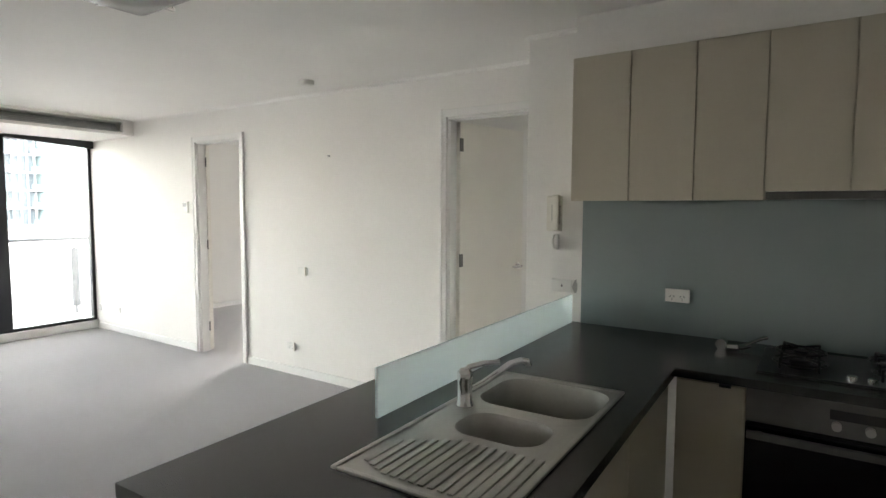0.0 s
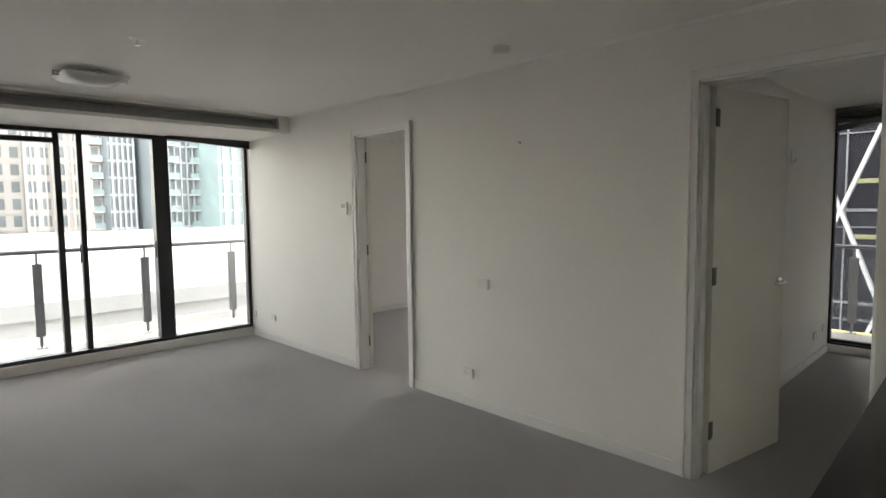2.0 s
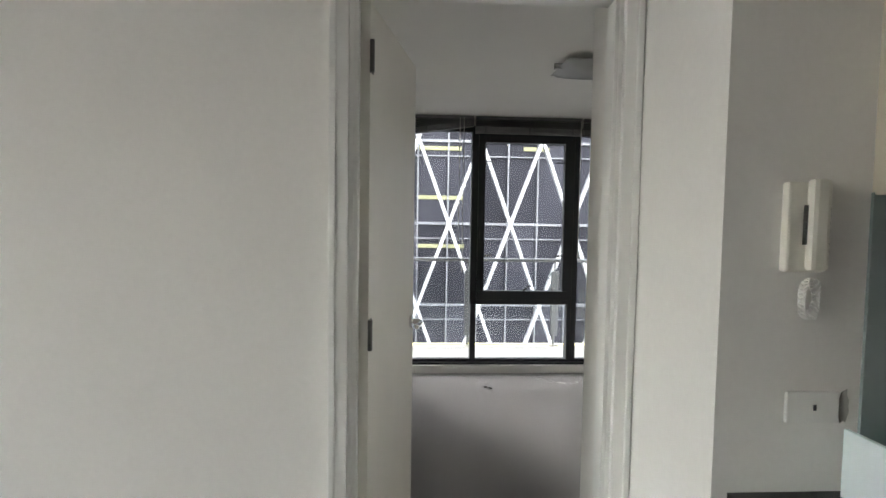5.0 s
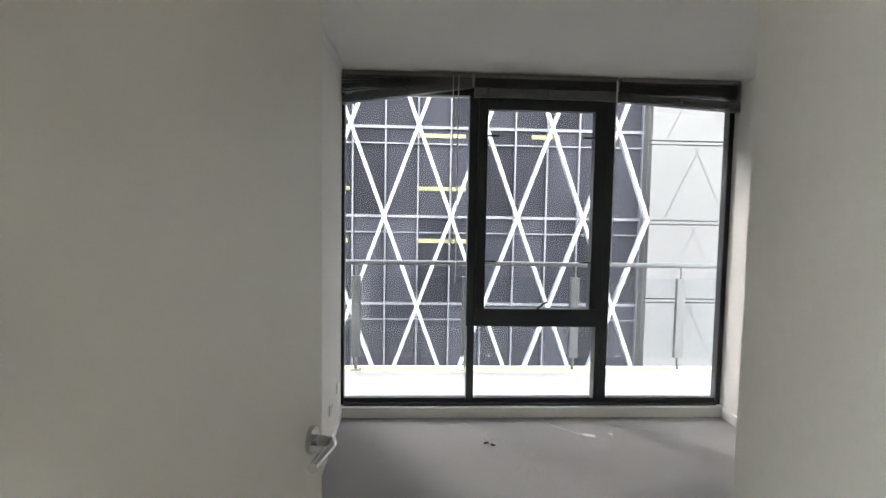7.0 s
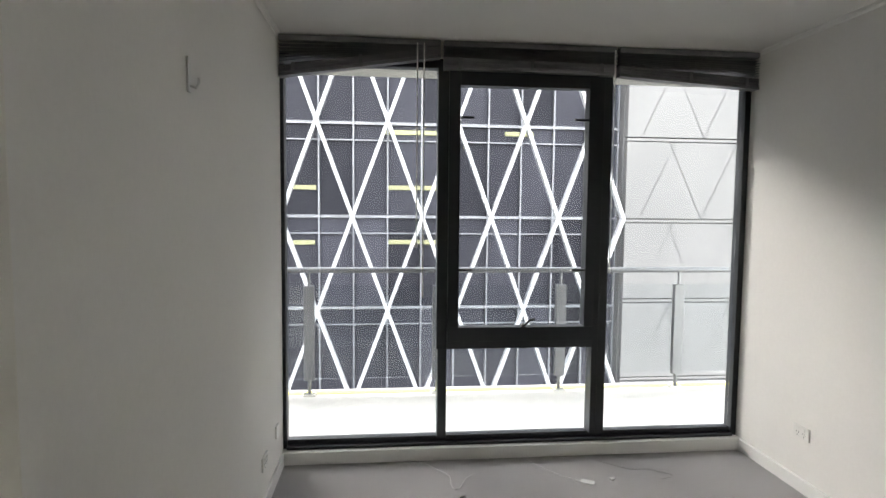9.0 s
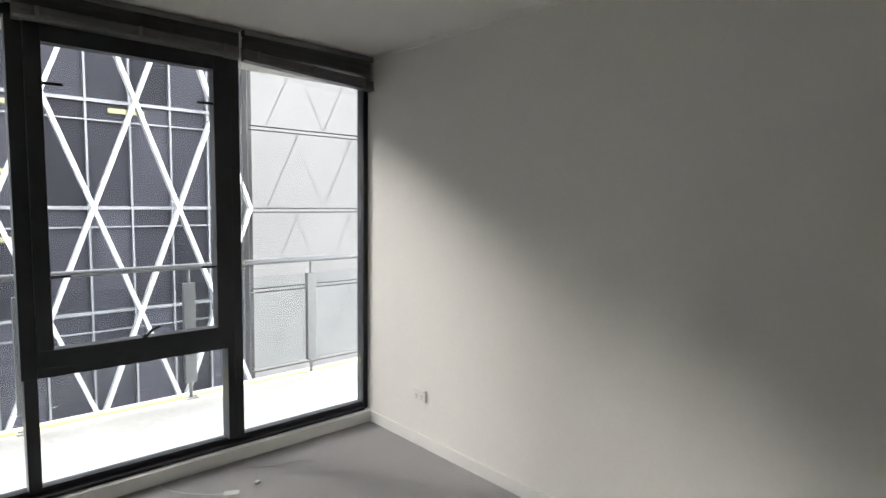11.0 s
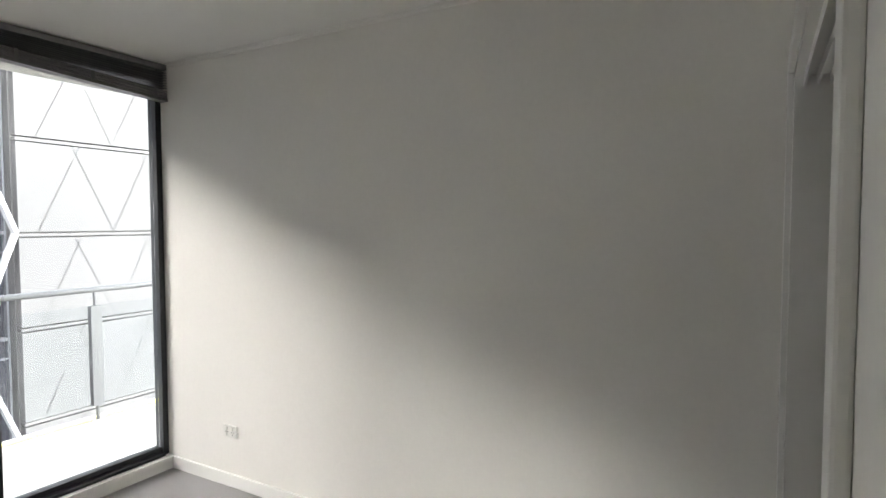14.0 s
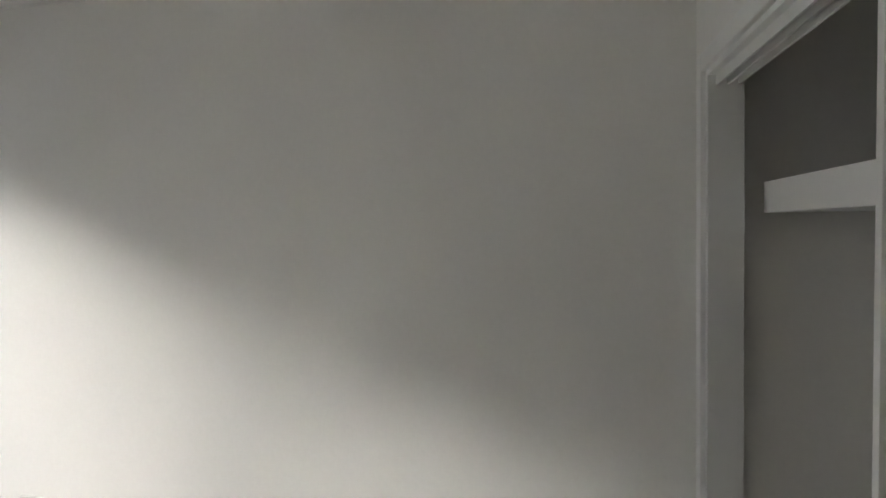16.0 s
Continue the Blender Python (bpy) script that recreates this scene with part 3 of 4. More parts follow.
box(bm, -0.297, 0.297, 0.0, 0.02, 0.0, 0.568, 0.003)
od = part("oven_door", bm, OVENGL, oven)
bm = bmesh.new()
box(bm, -0.29, 0.29, -0.03, -0.012, 0.52, 0.547, 0.004)
for x in (-0.25, 0.25):
    box(bm, x - 0.01, x + 0.01, -0.013, 0.0, 0.523, 0.544)
part("handle", bm, DSTEEL, od, "flat dull steel oven handle")
basec = thing("base_cabinet", "cream laminate base cabinet past the oven", "cabinet", (1.432, 3.795, 0.1))
bm = bmesh.new()
box(bm, -0.99, 0.96, 0.0, 0.5, 0, CT - 0.145, 0.003)
part("body", bm, CREAM, basec)

# sink
sink = thing("kitchen_sink", "stainless steel kitchen sink with two bowls and a ribbed drainer", "sink", (*pen(0, 0), CT), turn=1.4)
BIG, SMALL = (0.388, 0.752, 0.862, 1.155), (0.445, 0.705, 0.620, 0.800)


def bowl(name, u0, u1, v0, v1, depth, r):
    """A rounded basin, open at the top."""
    bm = bmesh.new()
    rings = []
    for grow, z, rr in ((0.0, 0.004, 0.001), (-0.002, 0.0045, r + 0.004), (-0.006, -0.004, r), (-0.007, -0.006, r), (-0.008, -depth + 0.03, r), (-0.035, -depth, r * 0.8)):
        ring = []
        for cx, cy, a0 in ((u1 + grow - rr, v1 + grow - rr, 0), (u0 - grow + rr, v1 + grow - rr, 90), (u0 - grow + rr, v0 - grow + rr, 180), (u1 + grow - rr, v0 - grow + rr, 270)):
            for k in range(7):
                a = radians(a0 + 15 * k)
                ring.append(bm.verts.new((cx + rr * math.cos(a), cy + rr * math.sin(a), z)))
        rings.append(ring)
    for a, b in zip(rings, rings[1:]):
        for i in range(len(a)):
            j = (i + 1) % len(a)
            bm.faces.new((a[i], a[j], b[j], b[i]))
    bm.faces.new(rings[-1])
    ob = part(name, bm, STEEL, sink, "", True)
    bm = bmesh.new()
    rod(bm, ((u0 + u1) / 2, (v0 + v1) / 2, -depth + 0.001), ((u0 + u1) / 2, (v0 + v1) / 2, -depth + 0.006), 0.035, 20)
    part("drain", bm, CHROME, ob, "", True)


bm = bmesh.new()
H = 0.004
us = sorted({SU[0], BIG[0], BIG[1], SMALL[0], SMALL[1], SU[1]})
vs_ = sorted({SV[0], SMALL[2], SMALL[3], BIG[2], BIG[3], SV[1]})
for i in range(len(us) - 1):
    for j in range(len(vs_) - 1):
        u, v = (us[i] + us[i + 1]) / 2, (vs_[j] + vs_[j + 1]) / 2
        if any(b[0] < u < b[1] and b[2] < v < b[3] for b in (BIG, SMALL)):
            continue
        bm.faces.new([bm.verts.new(c) for c in ((us[i], vs_[j], H), (us[i + 1], vs_[j], H), (us[i + 1], vs_[j + 1], H), (us[i], vs_[j + 1], H))])
bmesh.ops.remove_doubles(bm, verts=bm.verts[:], dist=1e-5)
deck = part("deck", bm, STEEL, sink)
bm = bmesh.new()
for b in ((SU[0] - 0.006, SU[0] + 0.008, SV[0] - 0.006, SV[1] + 0.006), (SU[1] - 0.008, SU[1] + 0.006, SV[0] - 0.006, SV[1] + 0.006),
          (SU[0] + 0.009, SU[1] - 0.009, SV[0] - 0.006, SV[0] + 0.008), (SU[0] + 0.009, SU[1] - 0.009, SV[1] - 0.008, SV[1] + 0.006)):
    box(bm, *b, 0.0005, 0.0085, 0.0032)
part("rim", bm, STEEL, sink, "", True)
bowl("bowl", *BIG, 0.17, 0.075)
bowl("bowl", *SMALL, 0.13, 0.065)
for i in range(15):
    u = 0.392 + i * 0.0247
    bm = bmesh.new()
    box(bm, u - 0.0077, u + 0.0077, 0.333 + 0.010 * max(0, 3 - i) + 0.006 * max(0, i - 12), 0.582 - 0.016 * max(0, 5 - i), 0.0042, 0.0088, 0.0035)
    part("drainer_rib", bm, STEEL, sink, "", True)

# mixer tap
tap = thing("mixer_tap", "chrome lever mixer tap with a swivel spout", "tap", (*pen(0.398, 0.812), CT + 0.0045), turn=1.4)
bm = bmesh.new()
lathe(bm, [(0.027, 0), (0.027, 0.006), (0.023, 0.012), (0.022, 0.09), (0.024, 0.10), (0.023, 0.125), (0.015, 0.138)], 28)
part("body", bm, CHROME, tap, "", True)
bm = bmesh.new()
tube(bm, [(0.0, 0.0, 0.045), (0.035, 0.055, 0.075), (0.085, 0.135, 0.135), (0.105, 0.165, 0.142), (0.118, 0.185, 0.135), (0.12, 0.188, 0.118)], 0.0115, 14)
part("spout", bm, CHROME, tap, "", True)
bm = bmesh.new()
tube(bm, [(0, 0, 0.128), (0.012, 0.01, 0.146), (0.045, 0.045, 0.156), (0.075, 0.075, 0.155)], 0.010, 12)
part("lever", bm, CHROME, tap, "", True)

tap.scale = (1, 1, 0.80)

# frosted upstand
bm = bmesh.new()
box(bm, -0.005, 0.005, 0, 1.60, 0, 0.145, 0.001)
up = tagged(part("glass_upstand", bm, SCREEN), "low frosted glass screen standing on the black countertop", "glass screen")
up.matrix_world = pose(*pen(0.236, 0.596), CT, 0, 0, 1.4)

# splashback
bm = bmesh.new()
box(bm, -0.975, XE, YK - 0.008, YK, CT, 1.47)
tagged(part("splashback", bm, SPLASH), "glossy grey-green glass splashback behind the hob", "splashback")

# wall cupboards
seams = (-0.973, -0.699, -0.424, -0.157, 0.126, 0.405, 0.685, 0.965, 1.245)
for i, (a, b) in enumerate(zip(seams, seams[1:])):
    low = 1.461 if i < 3 or i > 4 else 1.497
    cup = thing("wall_cupboard", "cream laminate wall cupboard with a handleless door" if low < 1.47 else "shorter cream laminate cupboard over the rangehood",
                "cupboard", ((a + b) / 2, 4.18, low), group="kitchen wall cupboards")
    w = (b - a) / 2
    bm = bmesh.new()
    box(bm, -w + (0 if i else -0.0), w, 0.021, YK - 4.18 - (0.0), 0.004, 2.137 - low)
    part("body", bm, CREAM, cup)
    bm = bmesh.new()
    box(bm, -w + 0.0025, w - 0.0025, 0.0, 0.018, 0, 2.132 - low, 0.0015)
    part("door", bm, CREAM, cup)
hood = thing("rangehood", "slim dark steel slide-out rangehood under the cupboards", "rangehood", (0.09, 4.19, 1.465))
bm = bmesh.new()
box(bm, -0.243, 0.313, 0.0, 0.17, 0.0, 0.03, 0.003)
part("body", bm, DSTEEL, hood)

# hob
hob = thing("gas_hob", "black gas hob with four burners, trivets and knobs", "hob", (0.165, 4.06, CT))
bm = bmesh.new()
box(bm, -0.30, 0.30, -0.20, 0.22, 0.0, 0.008, 0.003)
part("hob_plate", bm, BLACK, hob)
for bx, by, r in ((-0.17, -0.06, 0.045), (-0.17, 0.12, 0.034), (0.13, -0.06, 0.034), (0.13, 0.12, 0.045)):
    bm = bmesh.new()
    lathe(bm, [(r, 0.008), (r, 0.02), (r * 0.8, 0.024), (r * 0.8, 0.03), (r * 0.7, 0.033)], 24, Matrix.Translation((bx, by, 0)))
    bn = part("burner", bm, BLACK, hob, "", True)
    bm = bmesh.new()
    rr = 0.085
    for k in range(4):
        a = radians(45 + 90 * k)
        c, s = math.cos(a), math.sin(a)
        tube(bm, [(bx + 0.02 * c, by + 0.02 * s, 0.045), (bx + rr * c, by + rr * s, 0.045), (bx + rr * c, by + rr * s, 0.008)], 0.005, 8)
    for k in range(20):
        a0, a1 = radians(18 * k), radians(18 * k + 18)
        rod(bm, (bx + rr * math.cos(a0), by + rr * math.sin(a0), 0.030), (bx + rr * math.cos(a1), by + rr * math.sin(a1), 0.030), 0.0045, 6)
    part("trivet", bm, BLACK, hob, "", True)
for k in range(4):
    bm = bmesh.new()
    lathe(bm, [(0.017, 0.008), (0.016, 0.024), (0.012, 0.027)], 20, Matrix.Translation((-0.015 + 0.055 * k, -0.165, 0)))
    part("knob", bm, CHROME, hob, "", True)

# pan lid handle and tongs on the counter by the hob
tg = thing("kitchen_mixer_spare", "loose chrome tap part lying on the counter by the hob", "tap part", (-0.245, 4.19, CT))
bm = bmesh.new()
rod(bm, (-0.045, -0.03, 0.022), (-0.045, 0.01, 0.022), 0.022, 20)
rod(bm, (-0.02, -0.05, 0.016), (0.02, -0.045, 0.018), 0.016, 16)
rod(bm, (0.02, -0.045, 0.018), (0.055, 0.01, 0.022), 0.012, 12)
part("body", bm, CHROME, tg, "", True)
bm = bmesh.new()
tube(bm, [(0.03, -0.03, 0.02), (0.09, 0.05, 0.045), (0.115, 0.075, 0.05)], 0.008, 10)
tube(bm, [(0.03, -0.02, 0.02), (0.08, 0.06, 0.04), (0.105, 0.09, 0.05)], 0.006, 10)
part("lever", bm, CHROME, tg, "", True)


# ---- fixtures ----
def outlet(name, at, normal, w, h, label, rockers=2, category="power outlet", mat=None):
    """A wall plate; normal: degrees about z of the way it faces (0 faces -y)."""
    t = thing(name, label, category, at, turn=normal)
    bm = bmesh.new()
    box(bm, -w / 2, w / 2, -0.010, 0, -h / 2, h / 2, 0.003)
    plate = part("plate", bm, mat or PLASTIC, t)
    for i in range(rockers):
        x = (i - (rockers - 1) / 2) * w * 0.42
        bm = bmesh.new()
        box(bm, x - 0.006, x + 0.006, -0.014, -0.010, h * 0.12, h * 0.36, 0.0015)
        part("switch", bm, mat or PLASTIC, plate)
        for dx, dz, rot in ((-0.008, -0.004, 25), (0.008, -0.004, -25), (0, -0.017, 0)):
            bm = bmesh.new()
            box(bm, -0.0012, 0.0012, -0.0105, -0.0098, -0.005, 0.005, m=pose(x + dx, 0, dz, 0, rot, 0))
            part("socket_slot", bm, DARKPL, plate)
    return t


outlet("power_outlet", (-3.675, YA, 0.243), 0, 0.105, 0.062, "white double power outlet low on the wall")
outlet("wall_plate", (-6.96, YA, 0.245), 0, 0.05, 0.065, "white aerial wall plate near the window", 0, "wall plate")
outlet("power_outlet", (-6.55, YA, 0.255), 0, 0.10, 0.062, "white power outlet near the window")
outlet("power_outlet", (-0.507, YK - 0.008, 1.018), 0, 0.108, 0.062, "white double power outlet on the splashback")
outlet("power_outlet", (XR, 7.75, 0.30), -90, 0.105, 0.064, "white double power outlet on the bare bedroom wall")
outlet("power_outlet", (XL, 7.788, 0.229), 90, 0.105, 0.064, "white double power outlet by the bedroom window")
outlet("wall_plate", (XL, 8.087, 0.252), 90, 0.06, 0.066, "white aerial wall plate by the bedroom window", 0, "wall plate")
outlet("wall_plate", (-3.525, YA, 0.894), 0, 0.11, 0.062, "white blank wall plate, shaded at one end", 0, "wall plate")
# small ivory blocks stand in for the shaded ends of both plates
for at, lab in (((-3.479, YA - 0.012, 0.894), "ivory block standing in for shade at the end of the wall plate"), ((-3.628, YA - 0.012, 0.243), "ivory block standing in for shade at the end of the outlet")):
    bm = bmesh.new()
    box(bm, -0.006, 0.006, -0.012, 0.0, -0.036, 0.036, 0.002)
    o = tagged(part("plate_end_shade", bm, CREAMPL), lab, "clip")
    o.location = at
th = thing("thermostat", "small white thermostat beside the second bedroom door", "thermostat", (-5.16, YA, 1.42))
bm = bmesh.new()
box(bm, -0.045, 0.045, -0.022, 0, -0.055, 0.055, 0.004)
part("body", bm, PLASTIC, th)
bm = bmesh.new()
box(bm, -0.03, 0.03, -0.0235, -0.022, 0.005, 0.04)
part("display", bm, GRILLE, th)
bm = bmesh.new()
rod(bm, (0, 0, 0), (0, -0.015, 0.002), 0.008, 10)
nail = tagged(part("wall_plug", bm, GRILLE, smooth=True), "grey plastic plug in a bare white wall", "wall plug")
nail.location = (-3.209, YA, 1.828)

# intercom handset with its coiled cord, and the plate below
ic = thing("intercom_handset", "ivory wall intercom handset with a coiled cord", "intercom", (-1.118, YK, 1.396))
bm = bmesh.new()
box(bm, -0.050, 0.032, -0.022, 0, -0.092, 0.092, 0.006)
part("cradle", bm, CREAMPL, ic)
bm = bmesh.new()
box(bm, -0.012, 0.028, -0.044, -0.020, -0.088, 0.098, 0.010)
hs = part("handset", bm, CREAMPL, ic)
bm = bmesh.new()
box(bm, -0.017, -0.0125, -0.030, -0.0215, -0.035, 0.045)
part("speaker_slot", bm, DARKPL, ic)
for k in range(7):
    bm = bmesh.new()
    box(bm, 0.0275, 0.0292, -0.038, -0.026, -0.05 + 0.014 * k, -0.044 + 0.014 * k)
    part("speaker_slot", bm, DARKPL, ic)
bm = bmesh.new()
pts = []
for k in range(181):
    f = k / 180
    a = math.pi * 2 * f
    cx, cz = 0.004 - 0.015 * math.sin(a), -0.105 - 0.040 * (1 - math.cos(a))
    w = 0.0095 * min(1, 8 * f, 8 * (1 - f))
    b = 2 * math.pi * 26 * f
    pts.append((cx + w * math.cos(b) * math.cos(a), -0.022 + w * math.sin(b), cz + w * math.cos(b) * abs(math.sin(a))))
for a, b in zip(pts, pts[1:]):
    rod(bm, a, b, 0.0027, 5)
part("coiled_cord", bm, PLASTIC, ic, "white coiled cord", True)
ph = outlet("phone_socket", (-1.083, YK, 1.02), 0, 0.115, 0.066, "white phone wall socket under the intercom", 0, "wall socket", PLASTIC)
bm = bmesh.new()
box(bm, 0.0, 0.006, -0.012, -0.0098, -0.006, 0.006)
part("jack", bm, DARKPL, ph)
bm = bmesh.new()
random.seed(4)
ragged = []
for k in range(16):
    a = 2 * math.pi * k / 16
    ragged.append((0.004 + (0.008 + 0.010 * random.random()) * math.cos(a), 0.042 * math.sin(a) * (0.7 + 0.3 * random.random())))
prism(bm, ragged, 0.0, 0.002)
bmesh.ops.rotate(bm, verts=bm.verts[:], matrix=Matrix.Rotation(radians(90), 3, "X"))
tear = tagged(part("chipped_plaster", bm, CONC), "chipped paint and plaster beside the phone socket", "wall damage")
tear.location = (-1.014, YK, 1.02)


def ceiling_light(at, label):
    """A square bent opal dish hung on metal clips."""
    t = thing("ceiling_light", label, "ceiling light", at, group="square opal ceiling lights")
    bm = bmesh.new()
    lathe(bm, [(0.10, -0.001), (0.10, -0.03), (0.09, -0.034)], 24)
    part("base", bm, PLASTIC, t, "", True)
    bm = bmesh.new()
    n = 12
    grid = [[bm.verts.new((0.19 * (2 * i / n - 1), 0.19 * (2 * j / n - 1),
             -0.085 + 0.05 * max(abs(2 * i / n - 1), abs(2 * j / n - 1)) ** 2.2 * (1 if True else 0))) for j in range(n + 1)] for i in range(n + 1)]
    for i in range(n):
        for j in range(n):
            bm.faces.new((grid[i][j], grid[i + 1][j], grid[i + 1][j + 1], grid[i][j + 1]))
    bmesh.ops.solidify(bm, geom=bm.faces[:], thickness=0.006)
    part("diffuser", bm, OPAL, t, "white opal glass dish", True)
    for k in range(4):
        a = radians(90 * k)
        c, s = math.cos(a), math.sin(a)
        bm = bmesh.new()
        box(bm, 0.17, 0.215, -0.012, 0.012, -0.044, -0.036, 0.002, pose(0, 0, 0, 0, 0, 90 * k))
        rod(bm, (0.212 * c, 0.212 * s, -0.04), (0.212 * c, 0.212 * s, -0.015), 0.004, 8)
        rod(bm, (0.212 * c, 0.212 * s, -0.015), (0.09 * c, 0.09 * s, -0.015), 0.004, 8)
        part("clip", bm, STEEL, t, "small metal clip")
    return t


ceiling_light((-5.267, 2.914, Z), "square opal glass ceiling light near the living room window")
ceiling_light((-2.38, 2.82, Z), "square opal glass ceiling light in the living room")
ceiling_light((-0.905, 6.45, ZB), "square opal glass ceiling light in the bedroom")
sm = thing("smoke_alarm", "round white smoke alarm on the ceiling near the doors", "smoke alarm", (-3.08, 4.46, Z))
bm = bmesh.new()
lathe(bm, [(0.055, 0), (0.055, -0.012), (0.05, -0.03), (0.035, -0.038)], 28)
part("body", bm, PLASTIC, sm, "", True)
sp = thing("fire_sprinkler", "chrome fire sprinkler head in the ceiling", "sprinkler", (-4.255, 2.90, Z))
bm = bmesh.new()
lathe(bm, [(0.04, 0), (0.036, -0.004), (0.02, -0.007)], 24)
part("escutcheon", bm, PLASTIC, sp, "", True)
bm = bmesh.new()
rod(bm, (0, 0, -0.006), (0, 0, -0.032), 0.006)
lathe(bm, [(0.016, -0.032), (0.016, -0.035)], 16)
for s in (-1, 1):
    tube(bm, [(0.012 * s, 0, -0.006), (0.014 * s, 0, -0.02), (0.002 * s, 0, -0.031)], 0.0025, 6)
part("head", bm, CHROME, sp, "", True)

hk = thing("wall_hook", "white plastic picture hook on the bedroom wall", "hook", (XL, 6.88, 1.77))
bm = bmesh.new()
box(bm, 0.0, 0.006, -0.011, 0.011, -0.05, 0.05, 0.002)
part("back_plate", bm, PLASTIC, hk)
bm = bmesh.new()
tube(bm, [(0.004, 0, -0.03), (0.022, 0, -0.036), (0.030, 0, -0.022), (0.030, 0, -0.008)], 0.004, 8)
part("hook", bm, PLASTIC, hk, "", True)

# ---- wardrobe ----
wf = thing("wardrobe_frame", "white frame and sliding tracks of the open wardrobe", "wardrobe frame", (0, YR, 0), kind="structure")
for x0, x1 in ((WARD[0], WARD[0] + 0.02), (WARD[1] - 0.02, WARD[1])):
    bm = bmesh.new()
    box(bm, x0, x1, -0.10, 0.0, 0, WARDT - 0.02, 0.002)
    part("jamb", bm, TRIM, wf)
for x0, x1 in ((WARD[0] - 0.045, WARD[0] + 0.006), (WARD[1] - 0.006, WARD[1] + 0.045)):
    bm = bmesh.new()
    box(bm, x0, x1, 0.0, 0.016, 0, WARDT + 0.045, 0.004)
    part("architrave", bm, TRIM, wf)
bm = bmesh.new()
box(bm, WARD[0] + 0.006, WARD[1] - 0.006, 0.0, 0.016, WARDT - 0.006, WARDT + 0.045, 0.004)
part("architrave", bm, TRIM, wf)
bm = bmesh.new()
box(bm, WARD[0], WARD[1], -0.10, 0.0, WARDT - 0.02, WARDT, 0.0)
part("head_jamb", bm, TRIM, wf)
for y in (-0.085, -0.055, -0.025):
    bm = bmesh.new()
    box(bm, WARD[0] + 0.02, WARD[1] - 0.02, y - 0.003, y + 0.003, WARDT - 0.05, WARDT - 0.02)
    part("track", bm, TRIM, wf)
shelf = thing("wardrobe_shelf", "thick white shelf across the back of the wardrobe", "shelf", (-0.47, 4.555, 1.415))
bm = bmesh.new()
box(bm, -0.74, 0.805, 0.0, 0.52, 0.0, 0.09, 0.003)
part("board", bm, TRIM, shelf)

sd = thing("sliding_door", "white wardrobe sliding door pushed aside in its track", "wardrobe door", (-0.71, YR - 0.055, 0.004))
bm = bmesh.new()
box(bm, -0.19, 0.19, -0.012, 0.012, 0.01, WARDT - 0.03)
part("panel", bm, DOORP, sd)
for x in (-0.197, 0.197):
    bm = bmesh.new()
    box(bm, x - 0.007, x + 0.007, -0.016, 0.016, 0.0, WARDT - 0.028, 0.002)
    box(bm, x - 0.009, x + 0.009, 0.016, 0.022, 0.0, WARDT - 0.028, 0.001)
    part("stile", bm, TRIM, sd, "white metal edge stile")

# ---- litter on the bedroom carpet ----
bm = bmesh.new()
box(bm, -0.035, 0.035, -0.02, 0.02, 0.0, 0.004, 0.001)
o = tagged(part("paper_tag", bm, PAPER), "small white tag lying on the carpet", "tag")
o.matrix_world = pose(-0.614, 7.918, 0.001, 0, 0, -28)
bm = bmesh.new()
box(bm, -0.012, 0.012, -0.01, 0.01, 0.0, 0.012, 0.003)
o = tagged(part("cord_toggle", bm, PAPER), "small white cord toggle on the carpet", "toggle")
o.matrix_world = pose(-0.478, 7.931, 0.0, 0, 0, 20)


def string(name, pts, r, mat, label):
    cu = bpy.data.curves.new(name, "CURVE")
    cu.dimensions, cu.bevel_depth, cu.bevel_resolution = "3D", r, 1
    s = cu.splines.new("NURBS")
    s.points.add(len(pts) - 1)
    for p, q in zip(s.points, pts):
        p.co = (*q, 1)
    s.use_endpoint_u, s.order_u = True, 4
    cu.materials.append(mat)
    tmp = bpy.data.objects.new(name, cu)
    me = bpy.data.meshes.new_from_object(tmp)
    bpy.data.objects.remove(tmp)
    return tagged(new(name, me), label, "cord", "cords on the carpet")


string("loose_cord", [(-1.44, 8.21, 0.003), (-1.38, 8.10, 0.003), (-1.29, 8.06, 0.004), (-1.34, 7.92, 0.003), (-1.27, 7.86, 0.003), (-1.25, 8.02, 0.003), (-1.19, 8.04, 0.003)], 0.0022, PAPER, "white blind cord lying in loops on the carpet")
string("loose_cord", [(-0.86, 8.21, 0.003), (-0.82, 8.07, 0.003), (-0.73, 8.00, 0.003), (-0.64, 7.92, 0.003)], 0.002, PAPER, "white blind cord ending in a tag on the carpet")
string("loose_cord", [(-0.50, 8.19, 0.003), (-0.37, 8.05, 0.003), (-0.29, 8.02, 0.004), (-0.24, 8.05, 0.003), (-0.17, 7.98, 0.003), (-0.10, 7.94, 0.003), (-0.22, 7.92, 0.003)], 0.0022, GRILLE, "grey cord curled on the carpet")
for x, y, r in ((-1.278, 7.806, 30), (-1.24, 7.775, -40)):
    bm = bmesh.new()
    rod(bm, (-0.014, 0, 0.007), (0.014, 0, 0.007), 0.007, 10, 0.005)
    o = tagged(part("cord_weight", bm, DARKPL, smooth=True), "dark plastic blind cord weight on the carpet", "cord weight", "cord weights")
    o.matrix_world = pose(x, y, 0, 0, 0, r)

